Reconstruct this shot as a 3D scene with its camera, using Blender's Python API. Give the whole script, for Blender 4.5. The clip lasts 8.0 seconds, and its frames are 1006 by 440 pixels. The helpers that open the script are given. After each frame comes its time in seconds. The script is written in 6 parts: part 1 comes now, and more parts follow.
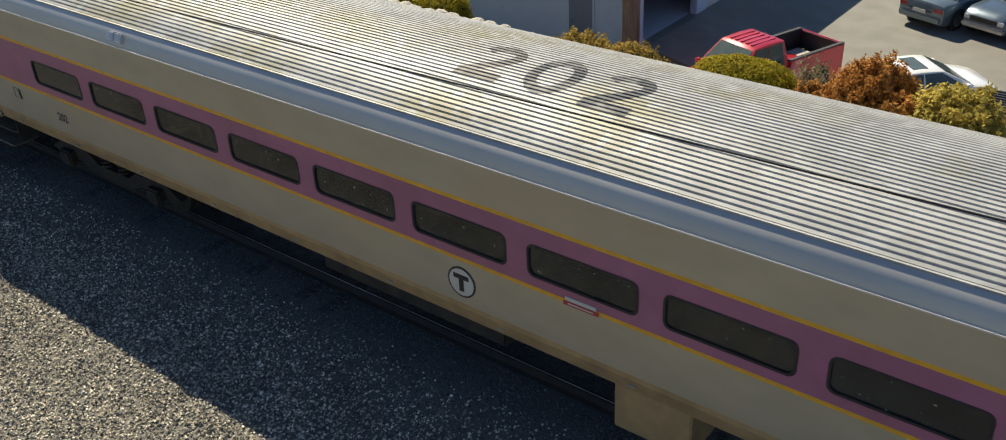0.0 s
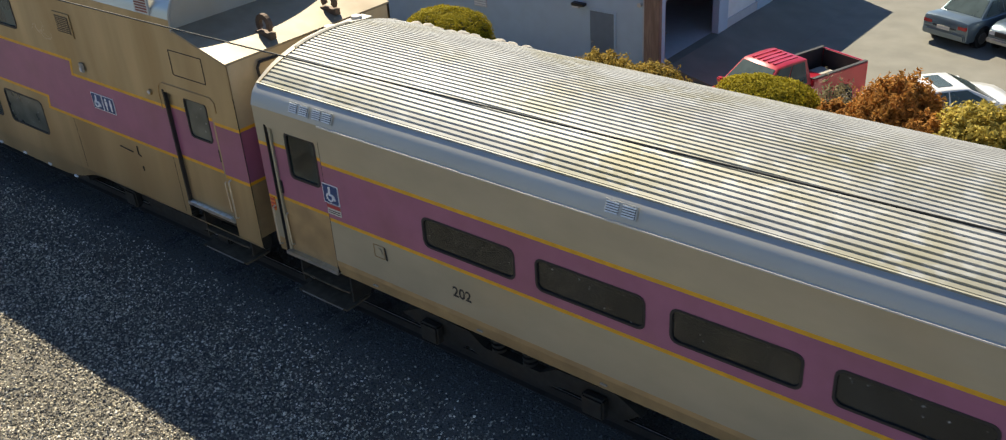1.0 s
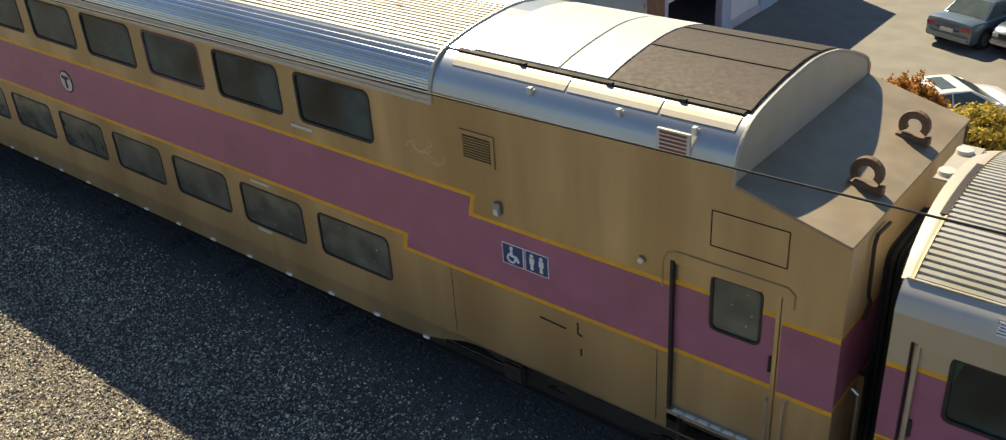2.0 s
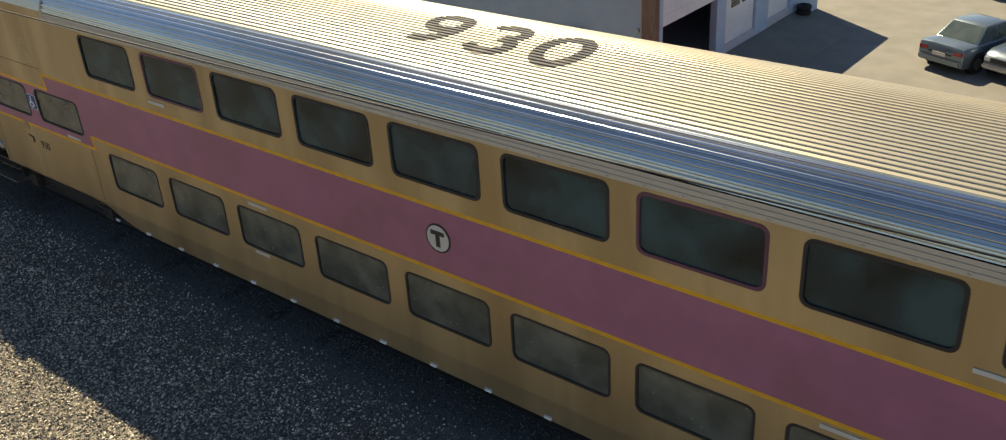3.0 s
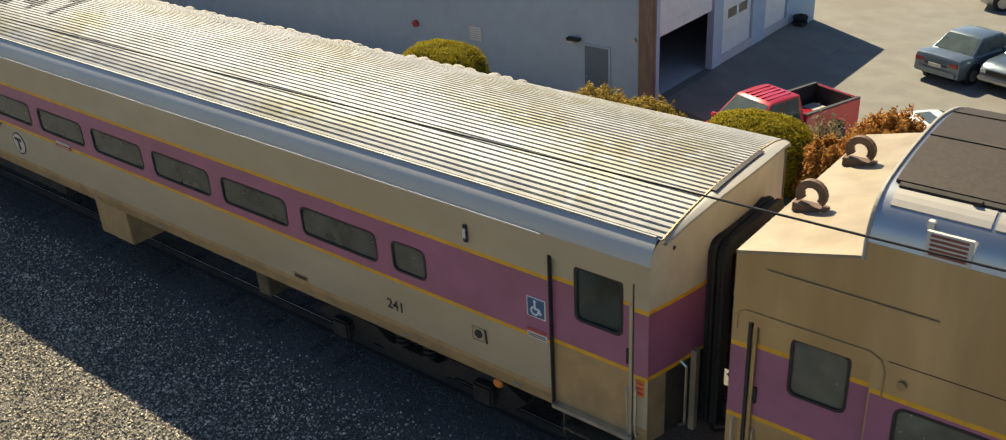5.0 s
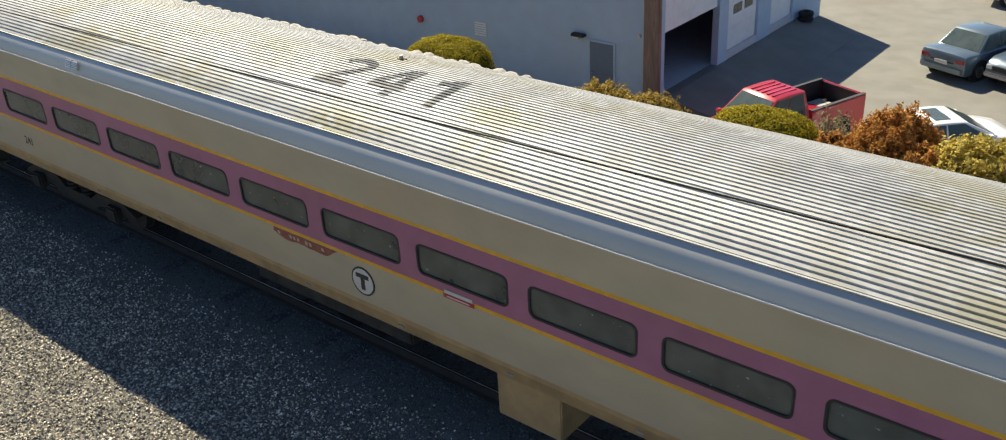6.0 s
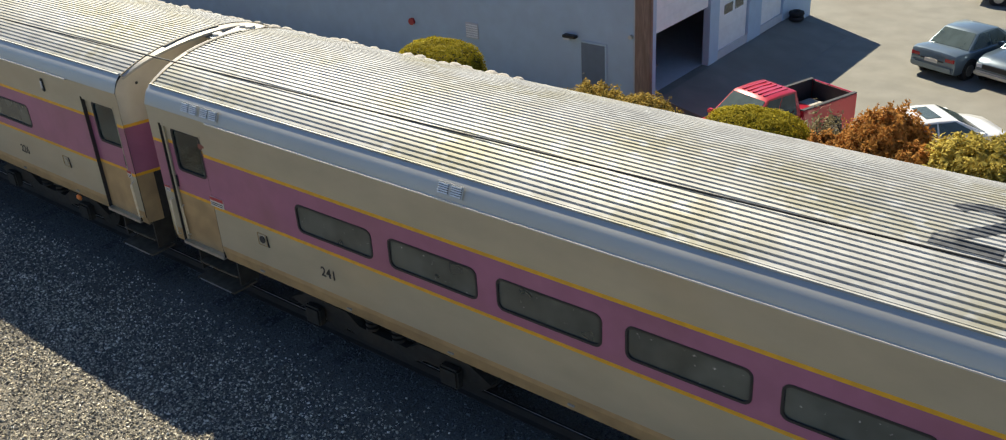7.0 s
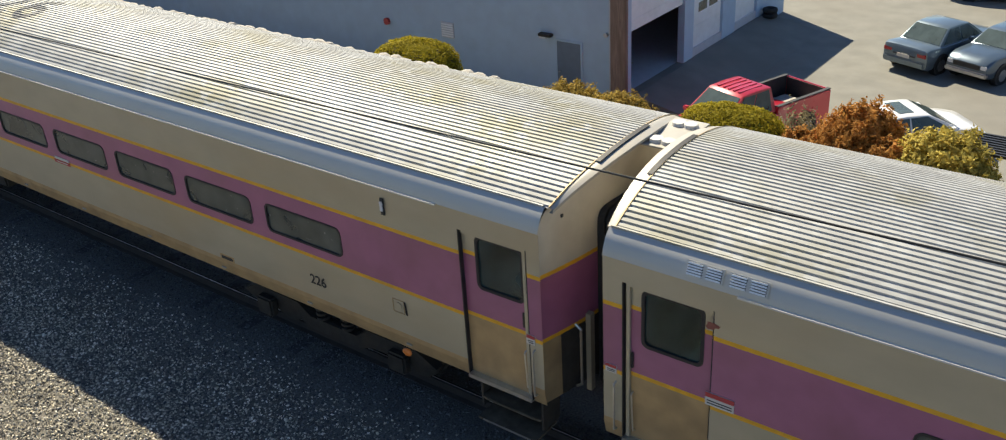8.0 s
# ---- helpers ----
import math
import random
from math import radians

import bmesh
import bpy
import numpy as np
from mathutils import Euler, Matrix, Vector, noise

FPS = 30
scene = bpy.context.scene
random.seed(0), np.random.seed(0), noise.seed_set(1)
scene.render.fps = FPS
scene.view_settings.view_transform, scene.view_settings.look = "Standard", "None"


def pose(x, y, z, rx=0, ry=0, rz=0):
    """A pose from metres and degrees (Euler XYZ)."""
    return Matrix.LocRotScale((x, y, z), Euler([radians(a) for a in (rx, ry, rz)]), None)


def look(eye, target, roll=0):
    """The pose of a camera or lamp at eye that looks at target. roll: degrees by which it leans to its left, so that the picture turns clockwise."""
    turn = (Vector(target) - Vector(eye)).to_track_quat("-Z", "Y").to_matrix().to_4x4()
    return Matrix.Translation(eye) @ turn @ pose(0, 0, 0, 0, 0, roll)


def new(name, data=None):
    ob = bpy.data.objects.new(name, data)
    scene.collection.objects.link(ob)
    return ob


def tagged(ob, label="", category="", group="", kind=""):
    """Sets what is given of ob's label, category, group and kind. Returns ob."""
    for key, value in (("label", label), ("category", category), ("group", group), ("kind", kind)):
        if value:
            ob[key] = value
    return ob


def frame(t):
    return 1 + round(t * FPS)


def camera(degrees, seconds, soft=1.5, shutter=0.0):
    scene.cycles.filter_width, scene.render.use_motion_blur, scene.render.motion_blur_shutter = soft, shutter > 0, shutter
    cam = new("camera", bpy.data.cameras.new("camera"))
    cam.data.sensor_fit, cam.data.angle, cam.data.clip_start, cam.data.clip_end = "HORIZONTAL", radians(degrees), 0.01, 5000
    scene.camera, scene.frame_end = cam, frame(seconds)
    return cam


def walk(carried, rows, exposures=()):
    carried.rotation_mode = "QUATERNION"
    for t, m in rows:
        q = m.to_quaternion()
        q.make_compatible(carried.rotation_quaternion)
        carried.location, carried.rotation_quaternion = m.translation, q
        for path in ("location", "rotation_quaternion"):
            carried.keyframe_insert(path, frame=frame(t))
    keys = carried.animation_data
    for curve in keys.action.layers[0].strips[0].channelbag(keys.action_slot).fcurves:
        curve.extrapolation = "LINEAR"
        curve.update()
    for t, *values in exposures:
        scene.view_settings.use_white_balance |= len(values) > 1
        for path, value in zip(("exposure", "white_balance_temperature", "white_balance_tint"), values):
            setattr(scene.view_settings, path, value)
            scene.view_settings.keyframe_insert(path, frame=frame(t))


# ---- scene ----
cam = camera(54.07, 8.0, 1.1, 0.04)
EXPO, SKY, SUNE = 0.8, 0.053, 4.9
BRIGHT = [(0.0, -0.1, 5900), (1.0, 0.13, 5950), (2.5, 0.14, 6750), (4.5, 0.08, 6600), (6.0, 0.16, 5900), (8.0, 0.16, 5850)]
HATCH, LAMP_BI = (24.1, 24.85, 3.35, 3.72), (23.36, 2.94)
MARK_B, SCAR_B, STICK_B, NO_BI = 12.02, (10.29, 11.58), (13.47, 13.9), (3.0, 1.61)
WHITE_AT, WHITE_YAW = (-8.2, 16.95), 46
TRUCK_AT, TRUCK_YAW = (-10.05, 19.12), -109

# camera: held by hand on a footbridge beside the line, turning a little
EYE = (0.0, -8.617, 8.125)
TURNS = [  # seconds, yaw, pitch, roll
    (0.0, 37.78, -30.79, 2.58), (0.5, 38.40, -30.16, 3.15), (1.0, 38.80, -29.56, 3.41), (2.5, 38.96, -29.34, 3.51),
    (3.0, 38.72, -28.14, 3.29), (3.5, 38.61, -27.57, 3.02), (4.0, 38.55, -27.43, 2.94), (4.5, 38.56, -27.50, 2.95),
    (6.0, 38.96, -27.87, 2.95), (6.5, 38.95, -27.86, 3.14), (7.0, 38.38, -27.80, 3.17), (7.5, 37.67, -27.83, 3.16),
    (8.0, 36.91, -27.94, 3.20)]

walk(cam, [(t, pose(*EYE, 90 + p, r, y)) for t, y, p, r in TURNS], exposures=[(t, EXPO + e, k, 10) for t, e, k in BRIGHT])

# train's way along x
ROLLED = [(0.0, 0.0), (0.5, 4.10), (1.0, 8.23), (2.5, 20.79), (3.0, 24.93), (3.5, 29.06), (4.0, 33.15), (4.5, 37.23),
          (5.8, 47.86), (6.0, 49.78), (6.2, 51.2), (6.5, 53.68), (7.0, 57.85), (7.5, 62.04), (8.0, 65.96)]

# ---- light ----
SUN = Vector((0.837, -0.523, -1.0))
world = bpy.data.worlds.new("sky")
scene.world = world
world.use_nodes = True
wn = world.node_tree
sky = wn.nodes.new("ShaderNodeTexSky")
sky.sky_type, sky.sun_disc, sky.dust_density, sky.ozone_density = "NISHITA", False, 0.4, 3.4
sky.sun_elevation, sky.sun_rotation = radians(45), math.atan2(-SUN.x, -SUN.y)
wn.links.new(sky.outputs[0], wn.nodes["Background"].inputs[0])
wn.nodes["Background"].inputs[1].default_value = SKY
sun = new("sun", bpy.data.lights.new("sun", "SUN"))
sun.data.energy, sun.data.angle, sun.data.color = SUNE, radians(0.5), (1.0, 0.85, 0.58)
sun.matrix_world = look((0, 0, 40), Vector((0, 0, 40)) + SUN)

# ---- materials ----


def material(name, colour, rough=0.6, metal=0.0, vary=0.15, scale=6.0, grime=None, grime_scale=0.7, grime_amount=0.5,
             bump=0.0, bump_scale=60.0, stretch=(1, 1, 1), spec=0.5, coat=0.0, island=0.0, spots=None):
    """A surface whose colour varies finely (vary, scale) and in stains (grime), with fine relief."""
    m = bpy.data.materials.new(name)
    m.use_nodes = True
    nt = m.node_tree
    bs = nt.nodes["Principled BSDF"]
    tc = nt.nodes.new("ShaderNodeTexCoord")
    mp = nt.nodes.new("ShaderNodeMapping")
    mp.inputs["Scale"].default_value = stretch
    nt.links.new(tc.outputs["Object"], mp.inputs[0])

    def tex(s, detail=5.0):
        n = nt.nodes.new("ShaderNodeTexNoise")
        n.inputs["Scale"].default_value, n.inputs["Detail"].default_value = s, detail
        nt.links.new(mp.outputs[0], n.inputs["Vector"])
        return n.outputs["Fac"]

    def mix(fac, a, b):
        n = nt.nodes.new("ShaderNodeMix")
        n.data_type = "RGBA"
        for sock, v in ((n.inputs[0], fac), (n.inputs[6], a), (n.inputs[7], b)):
            if isinstance(v, bpy.types.NodeSocket):
                nt.links.new(v, sock)
            else:
                sock.default_value = v
        return n.outputs[2]

    def ramp(sock, lo, hi):
        n = nt.nodes.new("ShaderNodeMapRange")
        n.inputs[1].default_value, n.inputs[2].default_value = lo, hi
        nt.links.new(sock, n.inputs[0])
        return n.outputs[0]

    dark = tuple(c * (1 - vary) for c in colour) + (1,)
    light = tuple(min(1, c * (1 + vary)) for c in colour) + (1,)
    col = mix(ramp(tex(scale), 0.3, 0.7), dark, light)
    if island:
        geo = nt.nodes.new("ShaderNodeNewGeometry")
        f = ramp(geo.outputs["Random Per Island"], 0, 1)
        n = nt.nodes.new("ShaderNodeMix")
        n.data_type, n.blend_type = "RGBA", "MULTIPLY"
        n.inputs[0].default_value = 1.0
        lo, hi = 1 - island, 1 + island
        nt.links.new(col, n.inputs[6])
        nt.links.new(mix(f, (lo, lo, lo, 1), (hi, hi, hi, 1)), n.inputs[7])
        col = n.outputs[2]
    if grime:
        f = nt.nodes.new("ShaderNodeMath")
        f.operation = "MULTIPLY"
        f.inputs[1].default_value = grime_amount
        nt.links.new(ramp(tex(grime_scale, 7.0), 0.48, 0.68), f.inputs[0])
        col = mix(f.outputs[0], col, tuple(grime) + (1,))
    if spots:  # colour, scale, lower and upper bound of the blotches
        f = nt.nodes.new("ShaderNodeMath")
        f.operation = "MULTIPLY"
        f.inputs[1].default_value = 0.85
        nt.links.new(ramp(tex(spots[1], 9.0), spots[2], spots[3]), f.inputs[0])
        col = mix(f.outputs[0], col, tuple(spots[0]) + (1,))
    nt.links.new(col, bs.inputs["Base Color"])
    bs.inputs["Metallic"].default_value = metal
    bs.inputs["Specular IOR Level"].default_value = spec
    bs.inputs["Coat Weight"].default_value = coat
    r = nt.nodes.new("ShaderNodeMapRange")
    r.inputs[3].default_value, r.inputs[4].default_value = max(0.02, rough * 0.8), min(1, rough * 1.2)
    nt.links.new(tex(scale * 0.6), r.inputs[0])
    nt.links.new(r.outputs[0], bs.inputs["Roughness"])
    if bump:
        b = nt.nodes.new("ShaderNodeBump")
        b.inputs["Strength"].default_value, b.inputs["Distance"].default_value = bump, 0.01
        nt.links.new(tex(bump_scale), b.inputs["Height"])
        nt.links.new(b.outputs[0], bs.inputs["Normal"])
    return m


def leafy(name, dark, light, through_light=0.35, rare=None):
    """Leaves that differ one from the next and let some light through."""
    m = bpy.data.materials.new(name)
    m.use_nodes = True
    nt = m.node_tree
    bs = nt.nodes["Principled BSDF"]
    geo, ramp = nt.nodes.new("ShaderNodeNewGeometry"), nt.nodes.new("ShaderNodeValToRGB")
    ramp.color_ramp.elements[0].color, ramp.color_ramp.elements[1].color = (*dark, 1), (*light, 1)
    if rare:
        ramp.color_ramp.elements[0].position, ramp.color_ramp.elements[1].position = 0.35, 0.92
        ramp.color_ramp.elements.new(0.97).color = (*rare, 1)
    tc, n = nt.nodes.new("ShaderNodeTexCoord"), nt.nodes.new("ShaderNodeTexNoise")
    n.inputs["Scale"].default_value = 2.2
    nt.links.new(tc.outputs["Object"], n.inputs["Vector"])
    a = nt.nodes.new("ShaderNodeMath")
    a.operation = "MULTIPLY_ADD"
    a.inputs[1].default_value = 0.8 if rare else 0.55
    nt.links.new(geo.outputs["Random Per Island"], a.inputs[0])
    b = nt.nodes.new("ShaderNodeMath")
    b.operation = "MULTIPLY"
    b.inputs[1].default_value = 0.4 if rare else 0.7
    nt.links.new(n.outputs["Fac"], b.inputs[0])
    nt.links.new(b.outputs[0], a.inputs[2])
    nt.links.new(a.outputs[0], ramp.inputs[0])
    nt.links.new(ramp.outputs[0], bs.inputs["Base Color"])
    bs.inputs["Roughness"].default_value, bs.inputs["Specular IOR Level"].default_value = 0.8, 0.15
    tr, mx = nt.nodes.new("ShaderNodeBsdfTranslucent"), nt.nodes.new("ShaderNodeMixShader")
    nt.links.new(ramp.outputs[0], tr.inputs[0])
    mx.inputs[0].default_value = through_light
    nt.links.new(bs.outputs[0], mx.inputs[1])
    nt.links.new(tr.outputs[0], mx.inputs[2])
    nt.links.new(mx.outputs[0], nt.nodes["Material Output"].inputs[0])
    return m


STEEL = material("coach side steel", (0.465, 0.425, 0.32), 0.45, 0.45, 0.06, 3, (0.48, 0.385, 0.24), 0.9, 0.5, 0.02, 90, (0.5, 0.5, 1))
SILL = material("coach sill grime", (0.47, 0.335, 0.17), 0.55, 0.4, 0.12, 4, (0.27, 0.19, 0.105), 1.5, 0.5, 0.03, 80)
# Brown tone and broad smears stand in for reflected ballast, besides real grime.
BISTEEL = material("bilevel side steel", (0.43, 0.355, 0.225), 0.33, 0.8, 0.2, 1.1, (0.33, 0.25, 0.135), 0.8, 0.7, 0.015, 60, (1.6, 1, 0.25))
# Browner than above: road grime plus sunlit ballast's reflection put into the colour.
BILOWER = material("lower bilevel steel with grime and ballast glow", (0.48, 0.37, 0.21), 0.4, 0.65, 0.14, 1.6, (0.29, 0.205, 0.105), 0.8, 0.7, 0.015, 60, (1.6, 1, 0.25))
PANEL = material("white roof cover paint", (0.47, 0.495, 0.51), 0.45, 0.0, 0.04, 3, (0.4, 0.4, 0.375), 1.2, 0.5)
FLANK = material("mirror-bright flank steel", (0.56, 0.59, 0.6), 0.17, 1.0, 0.06, 3, (0.4, 0.38, 0.33), 1.5, 0.5, 0.02, 60, (0.4, 1, 1))
HOODSTEEL = material("polished hood steel", (0.52, 0.535, 0.54), 0.3, 0.9, 0.06, 3, (0.42, 0.41, 0.37), 1.2, 0.4, 0.01, 40, (0.3, 1, 1))
ROLL = material("smooth roof edge steel", (0.51, 0.5, 0.465), 0.43, 0.5, 0.05, 3, (0.45, 0.44, 0.42), 1.2, 0.4, 0.01, 40, (0.3, 1, 1))
ROOF = material("corrugated roof steel", (0.34, 0.34, 0.332), 0.58, 0.1, 0.16, 2.5, (0.28, 0.26, 0.165), 1.0, 0.85, 0.03, 90, (0.6, 1, 1), spots=((0.41, 0.415, 0.41), 7.5, 0.53, 0.64))
BIROOF = material("bilevel corrugated steel", (0.375, 0.35, 0.28), 0.4, 0.42, 0.08, 2.5, (0.4, 0.33, 0.2), 0.55, 0.5, 0.02, 90, (0.5, 1, 1))
# Cream paint made paler still: light bounced off sunlit roofs, put into the colour.
ENDSHEET = material("cream end sheet paint with bounced light", (0.6, 0.54, 0.42), 0.5, 0.05, 0.07, 4, (0.44, 0.36, 0.24), 1.3, 0.5, 0.02, 60)
BIEND = material("tan end sheet steel", (0.5, 0.41, 0.27), 0.5, 0.15, 0.12, 3, (0.33, 0.25, 0.15), 1.2, 0.6, 0.02, 60)
TREAD = material("worn brown step tread", (0.13, 0.1, 0.065), 0.7, 0.1, 0.3, 9, (0.05, 0.04, 0.03), 3, 0.6)
CAP = material("pale end sheet", (0.40, 0.38, 0.34), 0.5, 0.15, 0.06, 4, (0.45, 0.38, 0.26), 1.3, 0.5, 0.02, 60)
PURPLE = material("purple band paint", (0.36, 0.125, 0.215), 0.4, 0.0, 0.08, 3, (0.27, 0.10, 0.13), 0.8, 0.5, 0.01, 60, coat=0.15)
YELLOW = material("yellow stripe paint", (0.79, 0.41, 0.015), 0.45, 0.0, 0.1, 9, (0.6, 0.33, 0.04), 2, 0.4)
DOORWHITE = material("white door paint", (0.82, 0.84, 0.86), 0.5, 0.0, 0.04, 4, (0.7, 0.71, 0.72), 1.5, 0.35)
WHITE = material("white paint", (0.62, 0.60, 0.55), 0.5, 0.0, 0.05, 4, (0.5, 0.46, 0.37), 1.5, 0.35)
BLACK = material("black paint", (0.02, 0.02, 0.022), 0.45, 0.0, 0.2, 12)
RUBBER = material("black rubber", (0.02, 0.02, 0.02), 0.7, 0.0, 0.2, 20)
ROOFINK = material("worn roof number paint", (0.095, 0.097, 0.1), 0.6, 0.0, 0.35, 9, (0.33, 0.32, 0.29), 3.5, 0.85, spec=0.3)
# First numeral's ink: wear, and some sun glare put into the colour.
GHOSTINK = material("roof number paint paled by wear and glare", (0.18, 0.165, 0.15), 0.6, 0.0, 0.25, 9, (0.36, 0.35, 0.32), 3.0, 0.9, spec=0.3)
DULLINK = material("dull roof number paint", (0.07, 0.075, 0.085), 0.6, 0.0, 0.35, 9, (0.32, 0.31, 0.28), 3.2, 0.75, spec=0.3)
FRESHINK = material("roof number paint", (0.04, 0.045, 0.054), 0.6, 0.0, 0.3, 8, (0.15, 0.13, 0.10), 3, 0.5, spec=0.3)
UNDER = material("underframe grime and end-wall shade", (0.036, 0.031, 0.025), 0.85, 0.0, 0.3, 6, (0.08, 0.06, 0.04), 2, 0.6, 0.1, 40)
IRON = material("cast truck iron", (0.034, 0.03, 0.025), 0.75, 0.2, 0.3, 9, (0.05, 0.035, 0.022), 3, 0.6, 0.1, 50)
RAILSIDE = material("rusty rail flank", (0.03, 0.024, 0.02), 0.9, 0.0, 0.2, 5, (0.045, 0.032, 0.024), 3, 0.6)
RAILHEAD = material("polished rail head", (0.75, 0.74, 0.72), 0.3, 0.7, 0.06, 5)
CHROME = material("handrail steel", (0.66, 0.64, 0.6), 0.3, 0.9, 0.1, 8)
BLUE = material("blue sign", (0.018, 0.055, 0.18), 0.4, 0.0, 0.06, 10)
RED = material("red notice", (0.45, 0.05, 0.05), 0.5, 0.0, 0.1, 12)
ORANGE = material("orange marker lens", (0.75, 0.22, 0.03), 0.3, 0.0, 0.1, 12)
RUST = material("bare red primer", (0.27, 0.09, 0.06), 0.7, 0.0, 0.2, 8)
GRILLE = material("brown roof grille", (0.042, 0.032, 0.026), 0.7, 0.2, 0.2, 30, (0.055, 0.04, 0.03), 1.5, 0.5, 0.15, 120)
GASKET = material("window gasket", (0.025, 0.022, 0.022), 0.6, 0.0, 0.1, 10)
DECKSTEEL = material("tan deck steel", (0.31, 0.26, 0.185), 0.5, 0.3, 0.12, 4, (0.22, 0.165, 0.1), 1.3, 0.6, 0.02, 60)
FADED = material("faded blue sign", (0.05, 0.12, 0.23), 0.45, 0.0, 0.06, 10)
PLUM = material("purple window rim", (0.13, 0.05, 0.08), 0.5, 0.0, 0.1, 10)
LUG = material("brown lug steel", (0.15, 0.095, 0.06), 0.7, 0.1, 0.25, 9, (0.07, 0.045, 0.03), 3, 0.6, 0.1, 50)
SEAT = material("seat moquette", (0.05, 0.08, 0.095), 0.8, 0.0, 0.2, 20)
LINER = material("interior liner", (0.30, 0.35, 0.34), 0.6, 0.0, 0.08, 4)
BALLAST = material("crushed stone bed", (0.145, 0.135, 0.115), 0.9, 0.0, 0.45, 38, (0.10, 0.075, 0.05), 0.6, 0.35, 1.0, 45)
STONE = leafy("ballast stones", (0.085, 0.086, 0.085), (0.7, 0.63, 0.48), 0.0, (0.95, 0.88, 0.74))
# Track grime, plus the shade beside the train, in the stones' colour.
SHADESTONE = material("track stones dark with grime and shade", (0.12, 0.117, 0.112), 0.75, 0.0, 0.4, 30, (0.07, 0.066, 0.06), 1.2, 0.5, island=0.6)
TIMBER = material("tie timber", (0.095, 0.088, 0.08), 0.85, 0.0, 0.3, 8, (0.11, 0.1, 0.09), 2, 0.5, 0.2, 40)
ASPHALT = material("worn asphalt", (0.2, 0.193, 0.168), 0.88, 0.0, 0.12, 1.2, (0.17, 0.155, 0.13), 0.25, 0.6, 0.25, 70)
SOIL = material("embankment earth", (0.10, 0.085, 0.05), 0.95, 0.0, 0.35, 3, (0.06, 0.07, 0.03), 0.7, 0.6, 0.4, 20)
STUCCO = material("grey-blue painted block wall", (0.455, 0.57, 0.7), 0.8, 0.0, 0.05, 2, (0.44, 0.52, 0.63), 0.35, 0.5, 0.1, 60)
TRIM = material("pale trim paint", (0.55, 0.56, 0.6), 0.6, 0.0, 0.05, 4)
DOORGREY = material("steel door paint", (0.16, 0.205, 0.27), 0.5, 0.0, 0.06, 4)
BROWN = material("brown post timber", (0.27, 0.19, 0.145), 0.8, 0.0, 0.25, 6, (0.1, 0.06, 0.04), 1.5, 0.5, 0.1, 30, (3, 3, 0.4))
GREEN = leafy("clipped yew leaves", (0.12, 0.115, 0.008), (0.48, 0.39, 0.025))
HEDGE = leafy("golden conifer leaves", (0.14, 0.10, 0.015), (0.50, 0.36, 0.08))
COPPER = leafy("copper shrub leaves", (0.07, 0.032, 0.008), (0.66, 0.33, 0.08))
GOLD = leafy("golden shrub leaves", (0.14, 0.125, 0.02), (0.7, 0.56, 0.13))
CORE = material("dark shrub core", (0.03, 0.025, 0.012), 0.9, 0.0, 0.3, 6)
REDCAR = material("red car paint", (0.45, 0.02, 0.04), 0.3, 0.1, 0.05, 3, coat=0.7)
GREYCAR = material("grey blue car paint", (0.15, 0.195, 0.23), 0.3, 0.4, 0.05, 3, coat=0.7)
HATCHCAR = material("dark teal car paint", (0.09, 0.125, 0.165), 0.3, 0.4, 0.05, 3, coat=0.6)
WHITECAR = material("white car paint", (0.8, 0.8, 0.8), 0.3, 0.0, 0.03, 3, coat=0.7)
TYRE = material("tyre rubber", (0.02, 0.02, 0.02), 0.85, 0.0, 0.2, 20)
ALLOY = material("alloy rim", (0.45, 0.45, 0.46), 0.35, 0.8, 0.1, 10)
PLASTIC = material("dark car plastic", (0.03, 0.03, 0.032), 0.6, 0.0, 0.15, 10)
TAIL = material("red tail lens", (0.35, 0.01, 0.015), 0.2, 0.0, 0.1, 20, coat=0.5)
LAMPGLASS = material("clear lamp lens", (0.7, 0.7, 0.7), 0.15, 0.0, 0.1, 30, coat=0.5)


